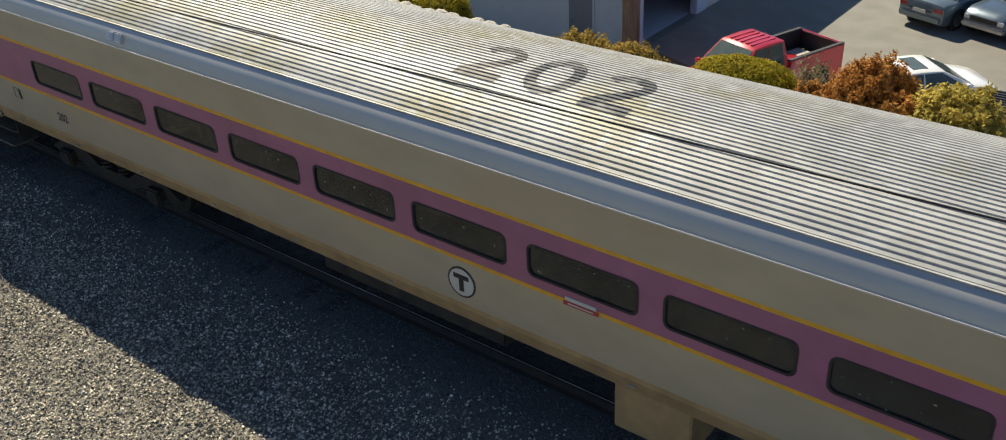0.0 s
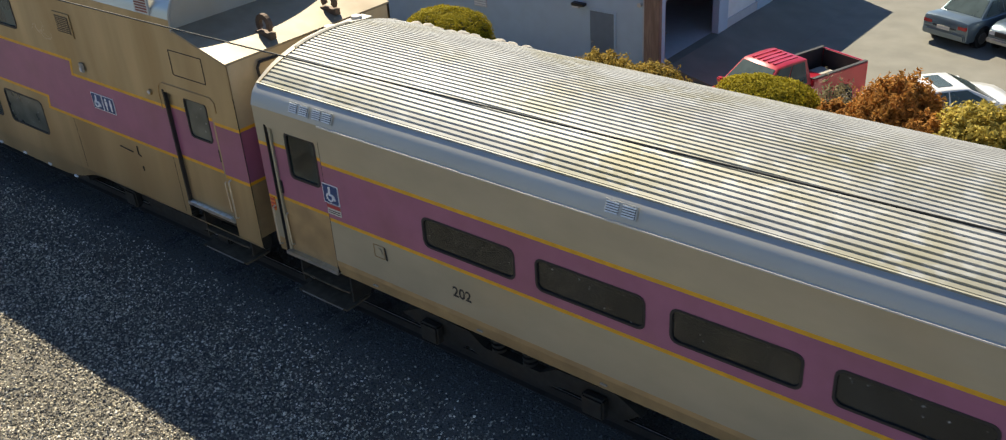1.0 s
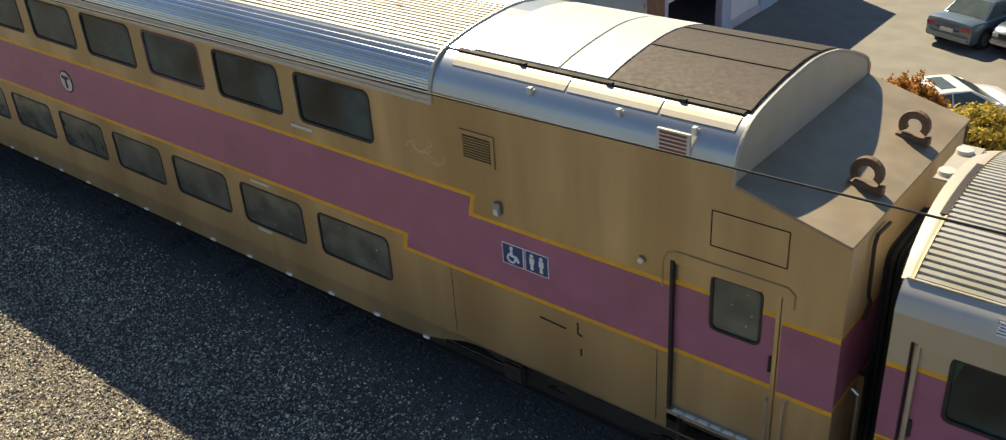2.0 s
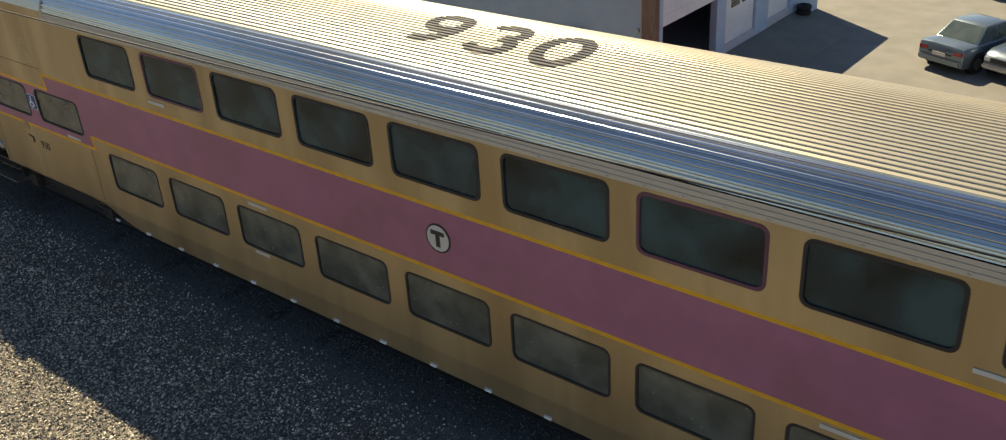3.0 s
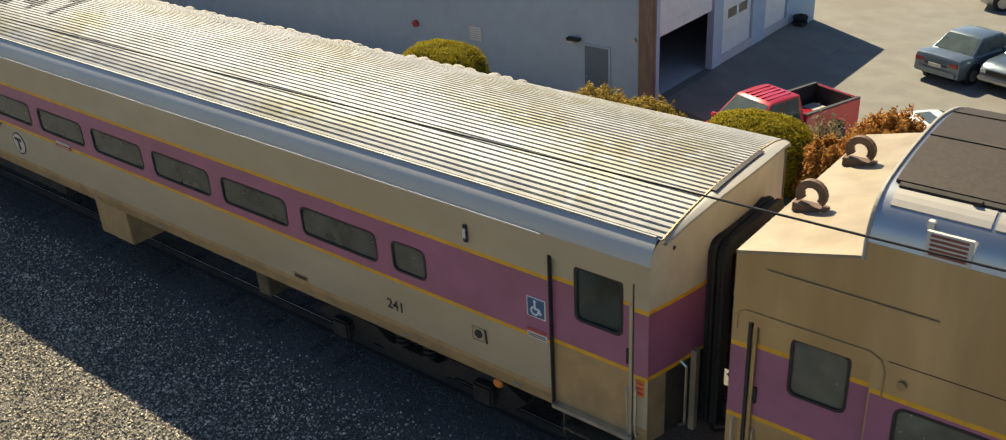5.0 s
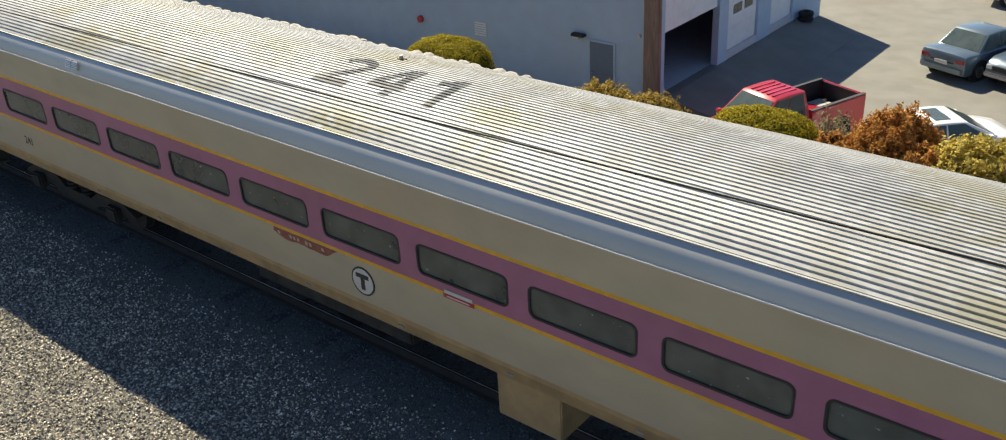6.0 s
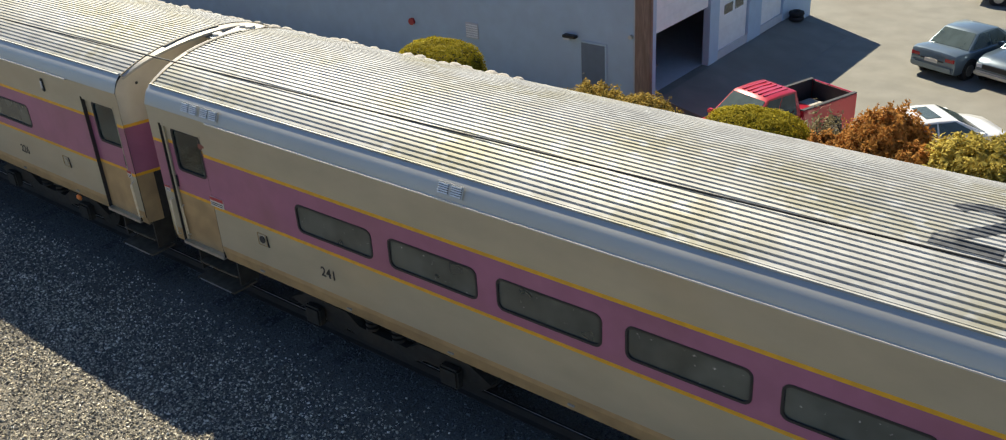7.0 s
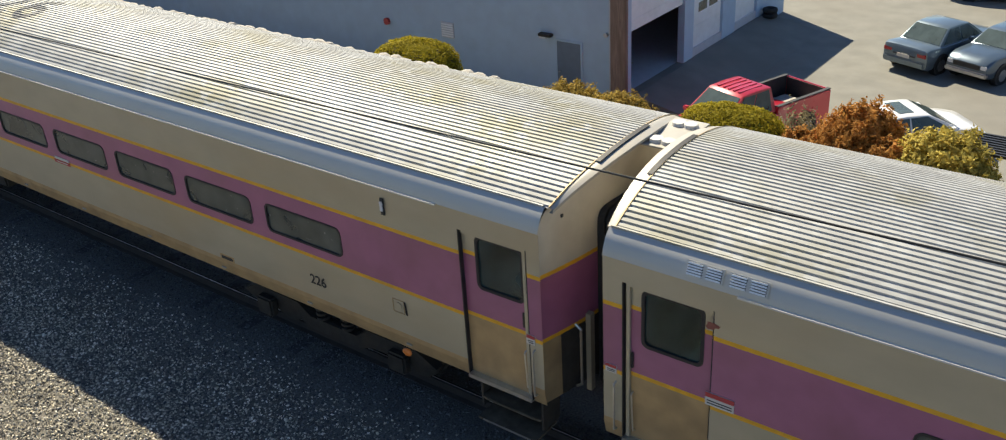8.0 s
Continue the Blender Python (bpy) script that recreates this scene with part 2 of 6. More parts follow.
def glass(name, tint, rough=0.05, clear=0.3, haze=0.07, glint_film=(0.42, 0.58), scale=2.5, specks=False):
    m = bpy.data.materials.new(name)
    m.use_nodes = True
    nt = m.node_tree
    out = nt.nodes["Material Output"]
    nt.nodes.remove(nt.nodes["Principled BSDF"])
    t = nt.nodes.new("ShaderNodeBsdfTransparent")
    t.inputs[0].default_value = tuple(c * clear for c in tint) + (1,)
    g = nt.nodes.new("ShaderNodeBsdfGlossy")
    g.inputs["Roughness"].default_value = rough
    d = nt.nodes.new("ShaderNodeBsdfDiffuse")
    d.inputs[0].default_value = tuple(c * haze for c in tint) + (1,)
    n = nt.nodes.new("ShaderNodeTexNoise")
    n.inputs["Scale"].default_value = scale
    tc = nt.nodes.new("ShaderNodeTexCoord")
    nt.links.new(tc.outputs["Object"], n.inputs["Vector"])
    fr = nt.nodes.new("ShaderNodeFresnel")
    fr.inputs[0].default_value = 1.45
    a, b = nt.nodes.new("ShaderNodeMixShader"), nt.nodes.new("ShaderNodeMixShader")
    soft = nt.nodes.new("ShaderNodeMapRange")
    soft.inputs[1].default_value, soft.inputs[2].default_value = 0.35, 0.65
    soft.inputs[3].default_value, soft.inputs[4].default_value = glint_film
    nt.links.new(n.outputs["Fac"], soft.inputs[0])
    nt.links.new(soft.outputs[0], a.inputs[0])
    nt.links.new(t.outputs[0], a.inputs[1])
    nt.links.new(d.outputs[0], a.inputs[2])
    nt.links.new(fr.outputs[0], b.inputs[0])
    body = a.outputs[0]
    if specks:
        dots, cut, s = nt.nodes.new("ShaderNodeTexNoise"), nt.nodes.new("ShaderNodeMapRange"), nt.nodes.new("ShaderNodeMixShader")
        dots.inputs["Scale"].default_value = 16
        cut.inputs[1].default_value, cut.inputs[2].default_value, cut.inputs[4].default_value = 0.7, 0.78, 0.6
        pale = nt.nodes.new("ShaderNodeBsdfDiffuse")
        pale.inputs[0].default_value = (0.6, 0.6, 0.58, 1)
        nt.links.new(tc.outputs["Object"], dots.inputs["Vector"])
        nt.links.new(dots.outputs["Fac"], cut.inputs[0])
        nt.links.new(cut.outputs[0], s.inputs[0])
        nt.links.new(body, s.inputs[1])
        nt.links.new(pale.outputs[0], s.inputs[2])
        body = s.outputs[0]
    nt.links.new(body, b.inputs[1])
    nt.links.new(g.outputs[0], b.inputs[2])
    nt.links.new(b.outputs[0], out.inputs[0])
    return m


# Wide noise patches stand in for reflections and the lit interior seen through.
GLASS = glass("tinted coach glass", (0.26, 0.54, 0.58), 0.06, 0.42, 0.21, (0.08, 0.72), 1.3)
DARKPANE = glass("dark coach glass", (0.5, 0.55, 0.53), 0.07, 0.42, 0.1, (0.35, 0.6), 2.5, True)
MIST = glass("misted coach glass", (0.56, 0.62, 0.55), 0.08, 0.45, 0.3, (0.38, 0.62), 2.0, True)
HAZED = glass("hazed coach glazing", (0.6, 0.62, 0.5), 0.12, 0.4, 0.37, (0.38, 0.68), 2.5, True)
# Pale teal haze stands in for the sky reflected in the glass.
CARGLASS = glass("car glass", (0.5, 0.65, 0.65), 0.03, 0.6, 0.3)

# ---- building blocks ----


def part(name, bm, mat, parent=None, label="", smooth=False):
    me = bpy.data.meshes.new(name)
    bm.to_mesh(me)
    bm.free()
    for m in mat if isinstance(mat, (list, tuple)) else [mat]:
        me.materials.append(m)
    if smooth:
        me.shade_smooth()
        me.set_sharp_from_angle(angle=radians(38))
    ob = new(name, me)
    ob.parent = parent
    if label:
        tagged(ob, label)
    return ob


def box(bm, x0, x1, y0, y1, z0, z1, bev=0.0):
    vs = [bm.verts.new((x, y, z)) for x in (x0, x1) for y in (y0, y1) for z in (z0, z1)]
    fs = [bm.faces.new([vs[i] for i in q]) for q in
          ((0, 1, 3, 2), (4, 6, 7, 5), (0, 4, 5, 1), (2, 3, 7, 6), (0, 2, 6, 4), (1, 5, 7, 3))]
    if bev:
        es = list({e for f in fs for e in f.edges})
        bmesh.ops.bevel(bm, geom=es, offset=bev, segments=2, affect="EDGES")
    return bm


def boxm(x0, x1, y0, y1, z0, z1, bev=0.0):
    return box(bmesh.new(), x0, x1, y0, y1, z0, z1, bev)


def rod(bm, a, b, r, n=8, r2=None):
    a, b = Vector(a), Vector(b)
    q = (b - a).to_track_quat("Z", "Y")
    rings = []
    for p, rr in ((a, r), (b, r if r2 is None else r2)):
        rings.append([bm.verts.new(p + q @ Vector((rr * math.cos(2 * math.pi * i / n), rr * math.sin(2 * math.pi * i / n), 0)))
                      for i in range(n)])
    for i in range(n):
        j = (i + 1) % n
        bm.faces.new((rings[0][i], rings[0][j], rings[1][j], rings[1][i]))
    bm.faces.new(rings[0][::-1])
    bm.faces.new(rings[1])
    return bm


def tube(bm, pts, r, n=6):
    for a, b in zip(pts, pts[1:]):
        rod(bm, a, b, r, n)
    return bm


def hoop(bm, pts, r, n=6):
    """A bent round bar in one piece, across the carriage."""
    P = [Vector(p) for p in pts]
    rings = []
    for i, p in enumerate(P):
        d = (P[min(i + 1, len(P) - 1)] - P[max(i - 1, 0)]).normalized()
        u = Vector((1, 0, 0))
        u = (u - d * u.dot(d)).normalized()
        w = d.cross(u)
        rings.append([p + u * r * math.cos(2 * math.pi * k / n) + w * r * math.sin(2 * math.pi * k / n) for k in range(n)])
    return loft(bm, rings)


def loft(bm, rings, closed=True, caps=True):
    vs = [[bm.verts.new(p) for p in ring] for ring in rings]
    n = len(rings[0])
    for a, b in zip(vs, vs[1:]):
        for i in range(n if closed else n - 1):
            j = (i + 1) % n
            bm.faces.new((a[i], a[j], b[j], b[i]))
    if caps and closed:
        bm.faces.new(vs[0][::-1])
        bm.faces.new(vs[-1])
    bmesh.ops.recalc_face_normals(bm, faces=bm.faces)
    return bm


def rounded(x0, x1, z0, z1, r, k=4):
    """Points round a rounded rectangle, corner by corner."""
    out = []
    for cx, cz, a0 in ((x1 - r, z1 - r, 0), (x0 + r, z1 - r, 90), (x0 + r, z0 + r, 180), (x1 - r, z0 + r, 270)):
        out.append([(cx + r * math.cos(radians(a0 + 90 * i / k)), cz + r * math.sin(radians(a0 + 90 * i / k))) for i in range(k + 1)])
    return out


def holed(bm, cell, hole, r, y, depth):
    """A wall cell with a rounded opening through it, and the opening's reveal, depth deep."""
    x0, x1, z0, z1 = cell
    corners = [bm.verts.new((x, y, z)) for x, z in ((x1, z1), (x0, z1), (x0, z0), (x1, z0))]
    arcs = [[bm.verts.new((x, y, z)) for x, z in arc] for arc in rounded(*hole, r)]
    back = [[bm.verts.new((x, y + depth, z)) for x, z in arc] for arc in rounded(*hole, r)]
    for i in range(4):
        j = (i + 1) % 4
        for p, q in zip(arcs[i], arcs[i][1:]):
            bm.faces.new((corners[i], q, p))
        bm.faces.new((corners[i], corners[j], arcs[j][0], arcs[i][-1]))
    loop, inner = sum(arcs, []), sum(back, [])
    for i in range(len(loop)):
        j = (i + 1) % len(loop)
        bm.faces.new((loop[i], loop[j], inner[j], inner[i]))


def wall_bands(parent, xs, zs, paint, holes, gaps, side, bend, deep=0.05, prefix=""):
    """A carriage side in its painted bands: a grid of cells, some with openings. One mesh a band."""
    made = {}
    xs, zs = sorted(set(xs)), sorted(set(zs))
    busy = [h for h in holes]
    for (xa, xb) in zip(xs, xs[1:]):
        for (za, zb) in zip(zs, zs[1:]):
            xc, zc = (xa + xb) / 2, (za + zb) / 2
            if any(g[0] < xc < g[1] and g[2] < zc < g[3] for g in gaps):
                continue
            if any(h[0][0] < xc < h[0][1] and h[0][2] < zc < h[0][3] for h in busy):
                continue
            key = paint(xc, zc)
            bm = made.setdefault(key, bmesh.new())
            q = [bm.verts.new((x, side * bend(z), z)) for x, z in ((xa, za), (xb, za), (xb, zb), (xa, zb))]
            bm.faces.new(q)
    for cell, hole, r in holes:
        key = paint((cell[0] + cell[1]) / 2, (cell[2] + cell[3]) / 2)
        bm = made.setdefault(key, bmesh.new())
        holed(bm, cell, hole, r, side * bend(cell[3]), -side * deep)
    for (name, mat, _), bm in made.items():
        bmesh.ops.remove_doubles(bm, verts=bm.verts, dist=0.0005)
        bmesh.ops.recalc_face_normals(bm, faces=bm.faces)
        part(name, bm, mat, parent)


def pane(parent, hole, r, y, side, frame_mat=None, name="window", glazing=None):
    """A window: a gasket round the opening and a tinted pane set back in it."""
    x0, x1, z0, z1 = hole
    bm = bmesh.new()
    t = 0.017 if glazing else 0.024
    outer, inner = sum(rounded(x0 - 0.012, x1 + 0.012, z0 - 0.012, z1 + 0.012, r + 0.01), []), sum(rounded(x0 + t, x1 - t, z0 + t, z1 - t, r - 0.01), [])
    yo, yi = y + side * 0.006, y - side * 0.02
    a = [bm.verts.new((x, yo - side * 0.012, z)) for x, z in outer]
    b = [bm.verts.new((x, yo, z)) for x, z in outer]
    c = [bm.verts.new((x, yo, z)) for x, z in inner]
    d = [bm.verts.new((x, yi, z)) for x, z in inner]
    n = len(a)
    for i in range(n):
        j = (i + 1) % n
        for p, q in ((a, b), (b, c), (c, d)):
            bm.faces.new((p[i], p[j], q[j], q[i]))
    bmesh.ops.recalc_face_normals(bm, faces=bm.faces)
    w = part(name, bm, frame_mat or GASKET, parent)
    bm = bmesh.new()
    p = sum(rounded(x0 + t - 0.005, x1 - t + 0.005, z0 + t - 0.005, z1 - t + 0.005, r - 0.01), [])
    f1 = [bm.verts.new((x, yi + side * 0.006, z)) for x, z in p]
    f2 = [bm.verts.new((x, yi - side * 0.002, z)) for x, z in p]
    bm.faces.new(f1)
    bm.faces.new(f2[::-1])
    for i in range(len(p)):
        j = (i + 1) % len(p)
        bm.faces.new((f1[i], f1[j], f2[j], f2[i]))
    bmesh.ops.recalc_face_normals(bm, faces=bm.faces)
    g = part("pane", bm, glazing or GLASS, w)
    g.visible_shadow = False
    return w


def spaced(poly, step):
    """A polyline sampled evenly: points and unit normals (to its left)."""
    pts = [Vector(p) for p in poly]
    length = sum((b - a).length for a, b in zip(pts, pts[1:]))
    n = max(2, round(length / step))
    out, seg, done = [], 0, 0.0
    for i in range(n + 1):
        want = length * i / n
        while seg < len(pts) - 2 and done + (pts[seg + 1] - pts[seg]).length < want:
            done += (pts[seg + 1] - pts[seg]).length
            seg += 1
        d = pts[seg + 1] - pts[seg]
        out.append(pts[seg] + d * min(1, (want - done) / d.length))
    nor = []
    for i in range(len(out)):
        d = (out[min(i + 1, n)] - out[max(i - 1, 0)]).normalized()
        nor.append(Vector((-d.y, d.x)))
    return out, nor


def smooth_poly(poly, k=6):
    """Catmull-Rom through the points."""
    P = [Vector(p) for p in poly]
    P = [2 * P[0] - P[1]] + P + [2 * P[-1] - P[-2]]
    out = []
    for i in range(1, len(P) - 2):
        for j in range(k):
            t = j / k
            a, b, c, d = P[i - 1], P[i], P[i + 1], P[i + 2]
            out.append(0.5 * (2 * b + (c - a) * t + (2 * a - 5 * b + 4 * c - d) * t * t + (3 * b - a - 3 * c + d) * t ** 3))
    return [tuple(v) for v in out + [P[-2]]]


def ribbed(poly, pitch, high, lift=(0, 0, 0, 1, 1, 1, 1, 1)):
    """The profile of sheet with ribs, from the smooth line under it; lift is one rib's shape."""
    pts, nor = spaced(poly, pitch / 8)
    return [tuple(p + v * high * lift[i % 8]) for i, (p, v) in enumerate(zip(pts, nor))]


def sheet(profile, xs):
    bm = bmesh.new()
    loft(bm, [[(x, y, z) for y, z in profile] for x in xs], closed=False)
    return bm


def swell(y, deep):
    """How far a carriage end bows out at y, deep on the middle line."""
    return deep * max(0.0, 1 - (y / 1.5) ** 2)


def bow_out(bm, out, deep):
    for v in bm.verts:
        v.co.x += out * swell(v.co.y, deep)
    return bm


def mirror_poly(half):
    """From the near edge over the crown to the far edge; half runs from the edge to the crown."""
    return [(-y, z) for y, z in half] + [(y, z) for y, z in half[-2::-1]]


def lettering(text, size, bold=0.02, gap=1.0):
    cu = bpy.data.curves.new("writing", "FONT")
    cu.body, cu.size, cu.offset, cu.align_x, cu.align_y = text, size, bold, "CENTER", "CENTER"
    cu.space_character = gap
    ob = new("writing", cu)
    me = bpy.data.meshes.new_from_object(ob)
    bpy.data.objects.remove(ob)
    bm = bmesh.new()
    bm.from_mesh(me)
    bpy.data.meshes.remove(me)
    return bm


def side_text(parent, text, x, z, size, y=-1.529, mat=BLACK):
    bm = lettering(text, size, 0.004)
    bm.transform(Matrix.Translation((x, y, z)) @ Matrix.Rotation(radians(90), 4, "X"))
    return part("fleet_number", bm, mat, parent, "black painted fleet number " + text)


def arc(cx, cy, rx, ry, a0, a1, n=12):
    return [(cx + rx * math.cos(radians(a)), cy + ry * math.sin(radians(a))) for a in np.linspace(a0, a1, n)]


# brush strokes of the numerals, in a box one wide and one high
NUMERALS = {
    "0": [arc(0.5, 0.5, 0.42, 0.43, 90, 450, 30)],
    "1": [[(0.55, 0.0), (0.55, 1.0)], [(0.05, 0.74), (0.3, 0.8), (0.47, 0.93)]],
    "2": [arc(0.5, 0.7, 0.4, 0.22, 165, -25, 14) + [(0.62, 0.4), (0.3, 0.22), (0.1, 0.07)], [(0.0, 0.07), (1.0, 0.07)]],
    "3": [arc(0.48, 0.72, 0.38, 0.21, 160, -80, 14), arc(0.48, 0.3, 0.42, 0.23, 85, -160, 16)],
    "4": [[(0.62, 0.96), (0.08, 0.33)], [(0.0, 0.31), (1.0, 0.31)], [(0.72, 0.0), (0.72, 1.0)]],
    "6": [arc(0.5, 0.32, 0.4, 0.25, 0, 360, 26), [(0.1, 0.28), (0.14, 0.58), (0.3, 0.8), (0.55, 0.92), (0.85, 0.91)]],
    "9": [arc(0.5, 0.68, 0.4, 0.25, 0, 360, 26), [(0.9, 0.72), (0.86, 0.42), (0.7, 0.2), (0.45, 0.08), (0.15, 0.09)]],
}


def stroke(bm, pts, w, z):
    """A flat brush stroke of width w along a line."""
    P = [Vector(p) for p in pts]
    shut = (P[0] - P[-1]).length < 0.001
    rows = []
    for i, p in enumerate(P):
        a = P[i - 1] if i else (P[-2] if shut else P[0])
        b = P[i + 1] if i + 1 < len(P) else (P[1] if shut else P[-1])
        d = (b - a).normalized()
        n = Vector((-d.y, d.x)) * w / 2
        rows.append((bm.verts.new((*(p + n), z)), bm.verts.new((*(p - n), z))))
    for (a, b), (c, d) in zip(rows, rows[1:]):
        bm.faces.new((a, b, d, c))


def roof_text(parent, text, x, y, profile, inks, pitch=0.86, wide=0.6, high=0.81, thick=0.15):
    """A number painted over the ribs: the strokes are cut along the ribs and laid on them."""
    order = sorted((round(p[0], 6), p[1]) for p in profile)
    ys, zz = np.array([p[0] for p in order]), np.array([p[1] for p in order])
    for k, ch in enumerate(text):
        bm = bmesh.new()
        for q, pts in enumerate(NUMERALS[ch]):
            stroke(bm, [(x + pitch * k + u * wide, y + v * high) for u, v in pts], thick, 0.0015 * q)
        lo, hi = min(v.co.y for v in bm.verts), max(v.co.y for v in bm.verts)
        for c in ys:
            if lo < c < hi:
                bmesh.ops.bisect_plane(bm, geom=bm.verts[:] + bm.edges[:] + bm.faces[:], plane_co=(0, float(c), 0), plane_no=(0, 1, 0))
        for v in bm.verts:
            v.co.z += float(np.interp(v.co.y, ys, zz)) + 0.0025
        bmesh.ops.recalc_face_normals(bm, faces=bm.faces)
        part("roof_number", bm, inks[k % len(inks)], parent, "large worn painted roof numeral " + ch)


def plaque(parent, x0, x1, z0, z1, mat, name, label="", y=-1.535, thick=0.008):
    return part(name, boxm(x0, x1, y, y + thick, z0, z1), mat, parent, label)


def logo(parent, x, z, r, y=-1.529):
    """A round mark: black ring, pale disc, and two black bars."""
    bm = bmesh.new()
    rod(bm, (x, y + 0.004, z), (x, y - 0.004, z), r, 32)
    disc = part("round_mark", bm, BLACK, parent, "round white and black mark")
    bm = bmesh.new()
    rod(bm, (x, y - 0.003, z), (x, y - 0.007, z), r * 0.88, 32)
    part("disc", bm, WHITE, disc)
    bm = bmesh.new()
    box(bm, x - r * 0.55, x + r * 0.55, y - 0.011, y - 0.0075, z + r * 0.22, z + r * 0.52)
    box(bm, x - r * 0.17, x + r * 0.17, y - 0.011, y - 0.0075, z - r * 0.6, z + r * 0.2)
    part("bars", bm, BLACK, disc)


def access_sign(parent, x0, x1, z0, z1, field=None):
    s = plaque(parent, x0, x1, z0, z1, DOORWHITE, "access_sign", "blue and white wheelchair sign")
    part("field", boxm(x0 + 0.012, x1 - 0.012, -1.538, -1.5352, z0 + 0.012, z1 - 0.012), field or BLUE, s)
    w, h = x1 - x0, z1 - z0
    bm = bmesh.new()
    cx, cz, r = x0 + w * 0.45, z0 + h * 0.36, h * 0.2
    pts = [(cx + r * math.cos(radians(a)), -1.54, cz + r * math.sin(radians(a))) for a in range(110, 381, 30)]
    tube(bm, pts, w * 0.045)
    tube(bm, [(cx, -1.54, z0 + h * 0.74), (cx, -1.54, z0 + h * 0.48), (cx + w * 0.22, -1.54, z0 + h * 0.48), (cx + w * 0.33, -1.54, z0 + h * 0.24)], w * 0.055)
    rod(bm, (cx, -1.538, z0 + h * 0.82), (cx, -1.543, z0 + h * 0.82), w * 0.08, 10)
    part("pictogram", bm, DOORWHITE, s)


def toilet_sign(parent, x0, x1, z0, z1):
    s = plaque(parent, x0, x1, z0, z1, DOORWHITE, "toilet_sign", "blue and white toilet sign")
    part("field", boxm(x0 + 0.012, x1 - 0.012, -1.538, -1.5352, z0 + 0.012, z1 - 0.012), BLUE, s)
    w, h = x1 - x0, z1 - z0
    for k in (0.3, 0.7):
        bm = bmesh.new()
        cx = x0 + w * k
        box(bm, cx - w * 0.1, cx + w * 0.1, -1.541, -1.5382, z0 + h * 0.42, z0 + h * 0.7)
        box(bm, cx - w * 0.06, cx + w * 0.06, -1.541, -1.5382, z0 + h * 0.14, z0 + h * 0.415)
        rod(bm, (cx, -1.538, z0 + h * 0.8), (cx, -1.542, z0 + h * 0.8), w * 0.075, 10)
        part("pictogram", bm, DOORWHITE, s)


def notice(parent, x0, x1, z0, z1):
    """A small white notice with a red head and lines that cannot be read."""
    s = plaque(parent, x0, x1, z0, z1, WHITE, "notice", "small white notice with a red heading")
    part("heading", boxm(x0, x1, -1.538, -1.5352, z1 - (z1 - z0) * 0.35, z1), RED, s)
    bm = bmesh.new()
    for k in (0.15, 0.35):
        box(bm, x0 + 0.02, x1 - 0.02, -1.537, -1.5352, z0 + (z1 - z0) * k, z0 + (z1 - z0) * (k + 0.08))
    part("lines", bm, PLASTIC, s)


WHEELSETS = []


def bogie(parent, x):
    b = part("bogie", boxm(x - 1.75, x + 1.75, -0.35, 0.35, 0.42, 0.62, 0.03), IRON, parent, "grimy cast iron bogie")
    for side in (-1, 1):
        bm = bmesh.new()
        y0, y1 = sorted((side * 0.98, side * 1.12))
        prof = [(x - 1.9, 0.5), (x - 1.55, 0.68), (x - 0.7, 0.66), (x - 0.45, 0.5), (x + 0.45, 0.5), (x + 0.7, 0.66), (x + 1.55, 0.68), (x + 1.9, 0.5),
                (x + 1.55, 0.4), (x + 0.8, 0.42), (x + 0.45, 0.3), (x - 0.45, 0.3), (x - 0.8, 0.42), (x - 1.55, 0.4)]
        loft(bm, [[(px, y, pz) for px, pz in prof] for y in (y0, y1)])
        part("side_frame", bm, IRON, b)
        for dx in (-1.3, 1.3):
            bm = boxm(x + dx - 0.16, x + dx + 0.16, min(side * 1.12, side * 1.26), max(side * 1.12, side * 1.26), 0.3, 0.6, 0.03)
            part("axle_box", bm, IRON, b)
        for dx in (-0.25, 0.25):
            bm = bmesh.new()
            for k in range(5):
                rod(bm, (x + dx, side * 1.05, 0.52 + k * 0.075), (x + dx, side * 1.05, 0.56 + k * 0.075), 0.1, 12)
            part("coil_spring", bm, IRON, b)
    for dx in (-1.3, 1.3):
        bm = bmesh.new()
        rod(bm, (0, -0.9, 0), (0, 0.9, 0), 0.08, 12)
        for side in (-1, 1):
            rod(bm, (0, side * 0.70, 0), (0, side * 0.83, 0), 0.42, 28)
            rod(bm, (0, side * 0.675, 0), (0, side * 0.70, 0), 0.45, 28)
            rod(bm, (0, side * 0.83, 0), (0, side * 0.86, 0), 0.14, 14)
            for k in range(6):
                a = k * math.pi / 3
                rod(bm, (0.26 * math.cos(a), side * 0.83, 0.26 * math.sin(a)), (0.26 * math.cos(a), side * 0.835, 0.26 * math.sin(a)), 0.05, 8)
        w = part("wheelset", bm, IRON, b)
        w.location = (x + dx, 0, 0.42)
        WHEELSETS.append((w, x + dx))
    return b


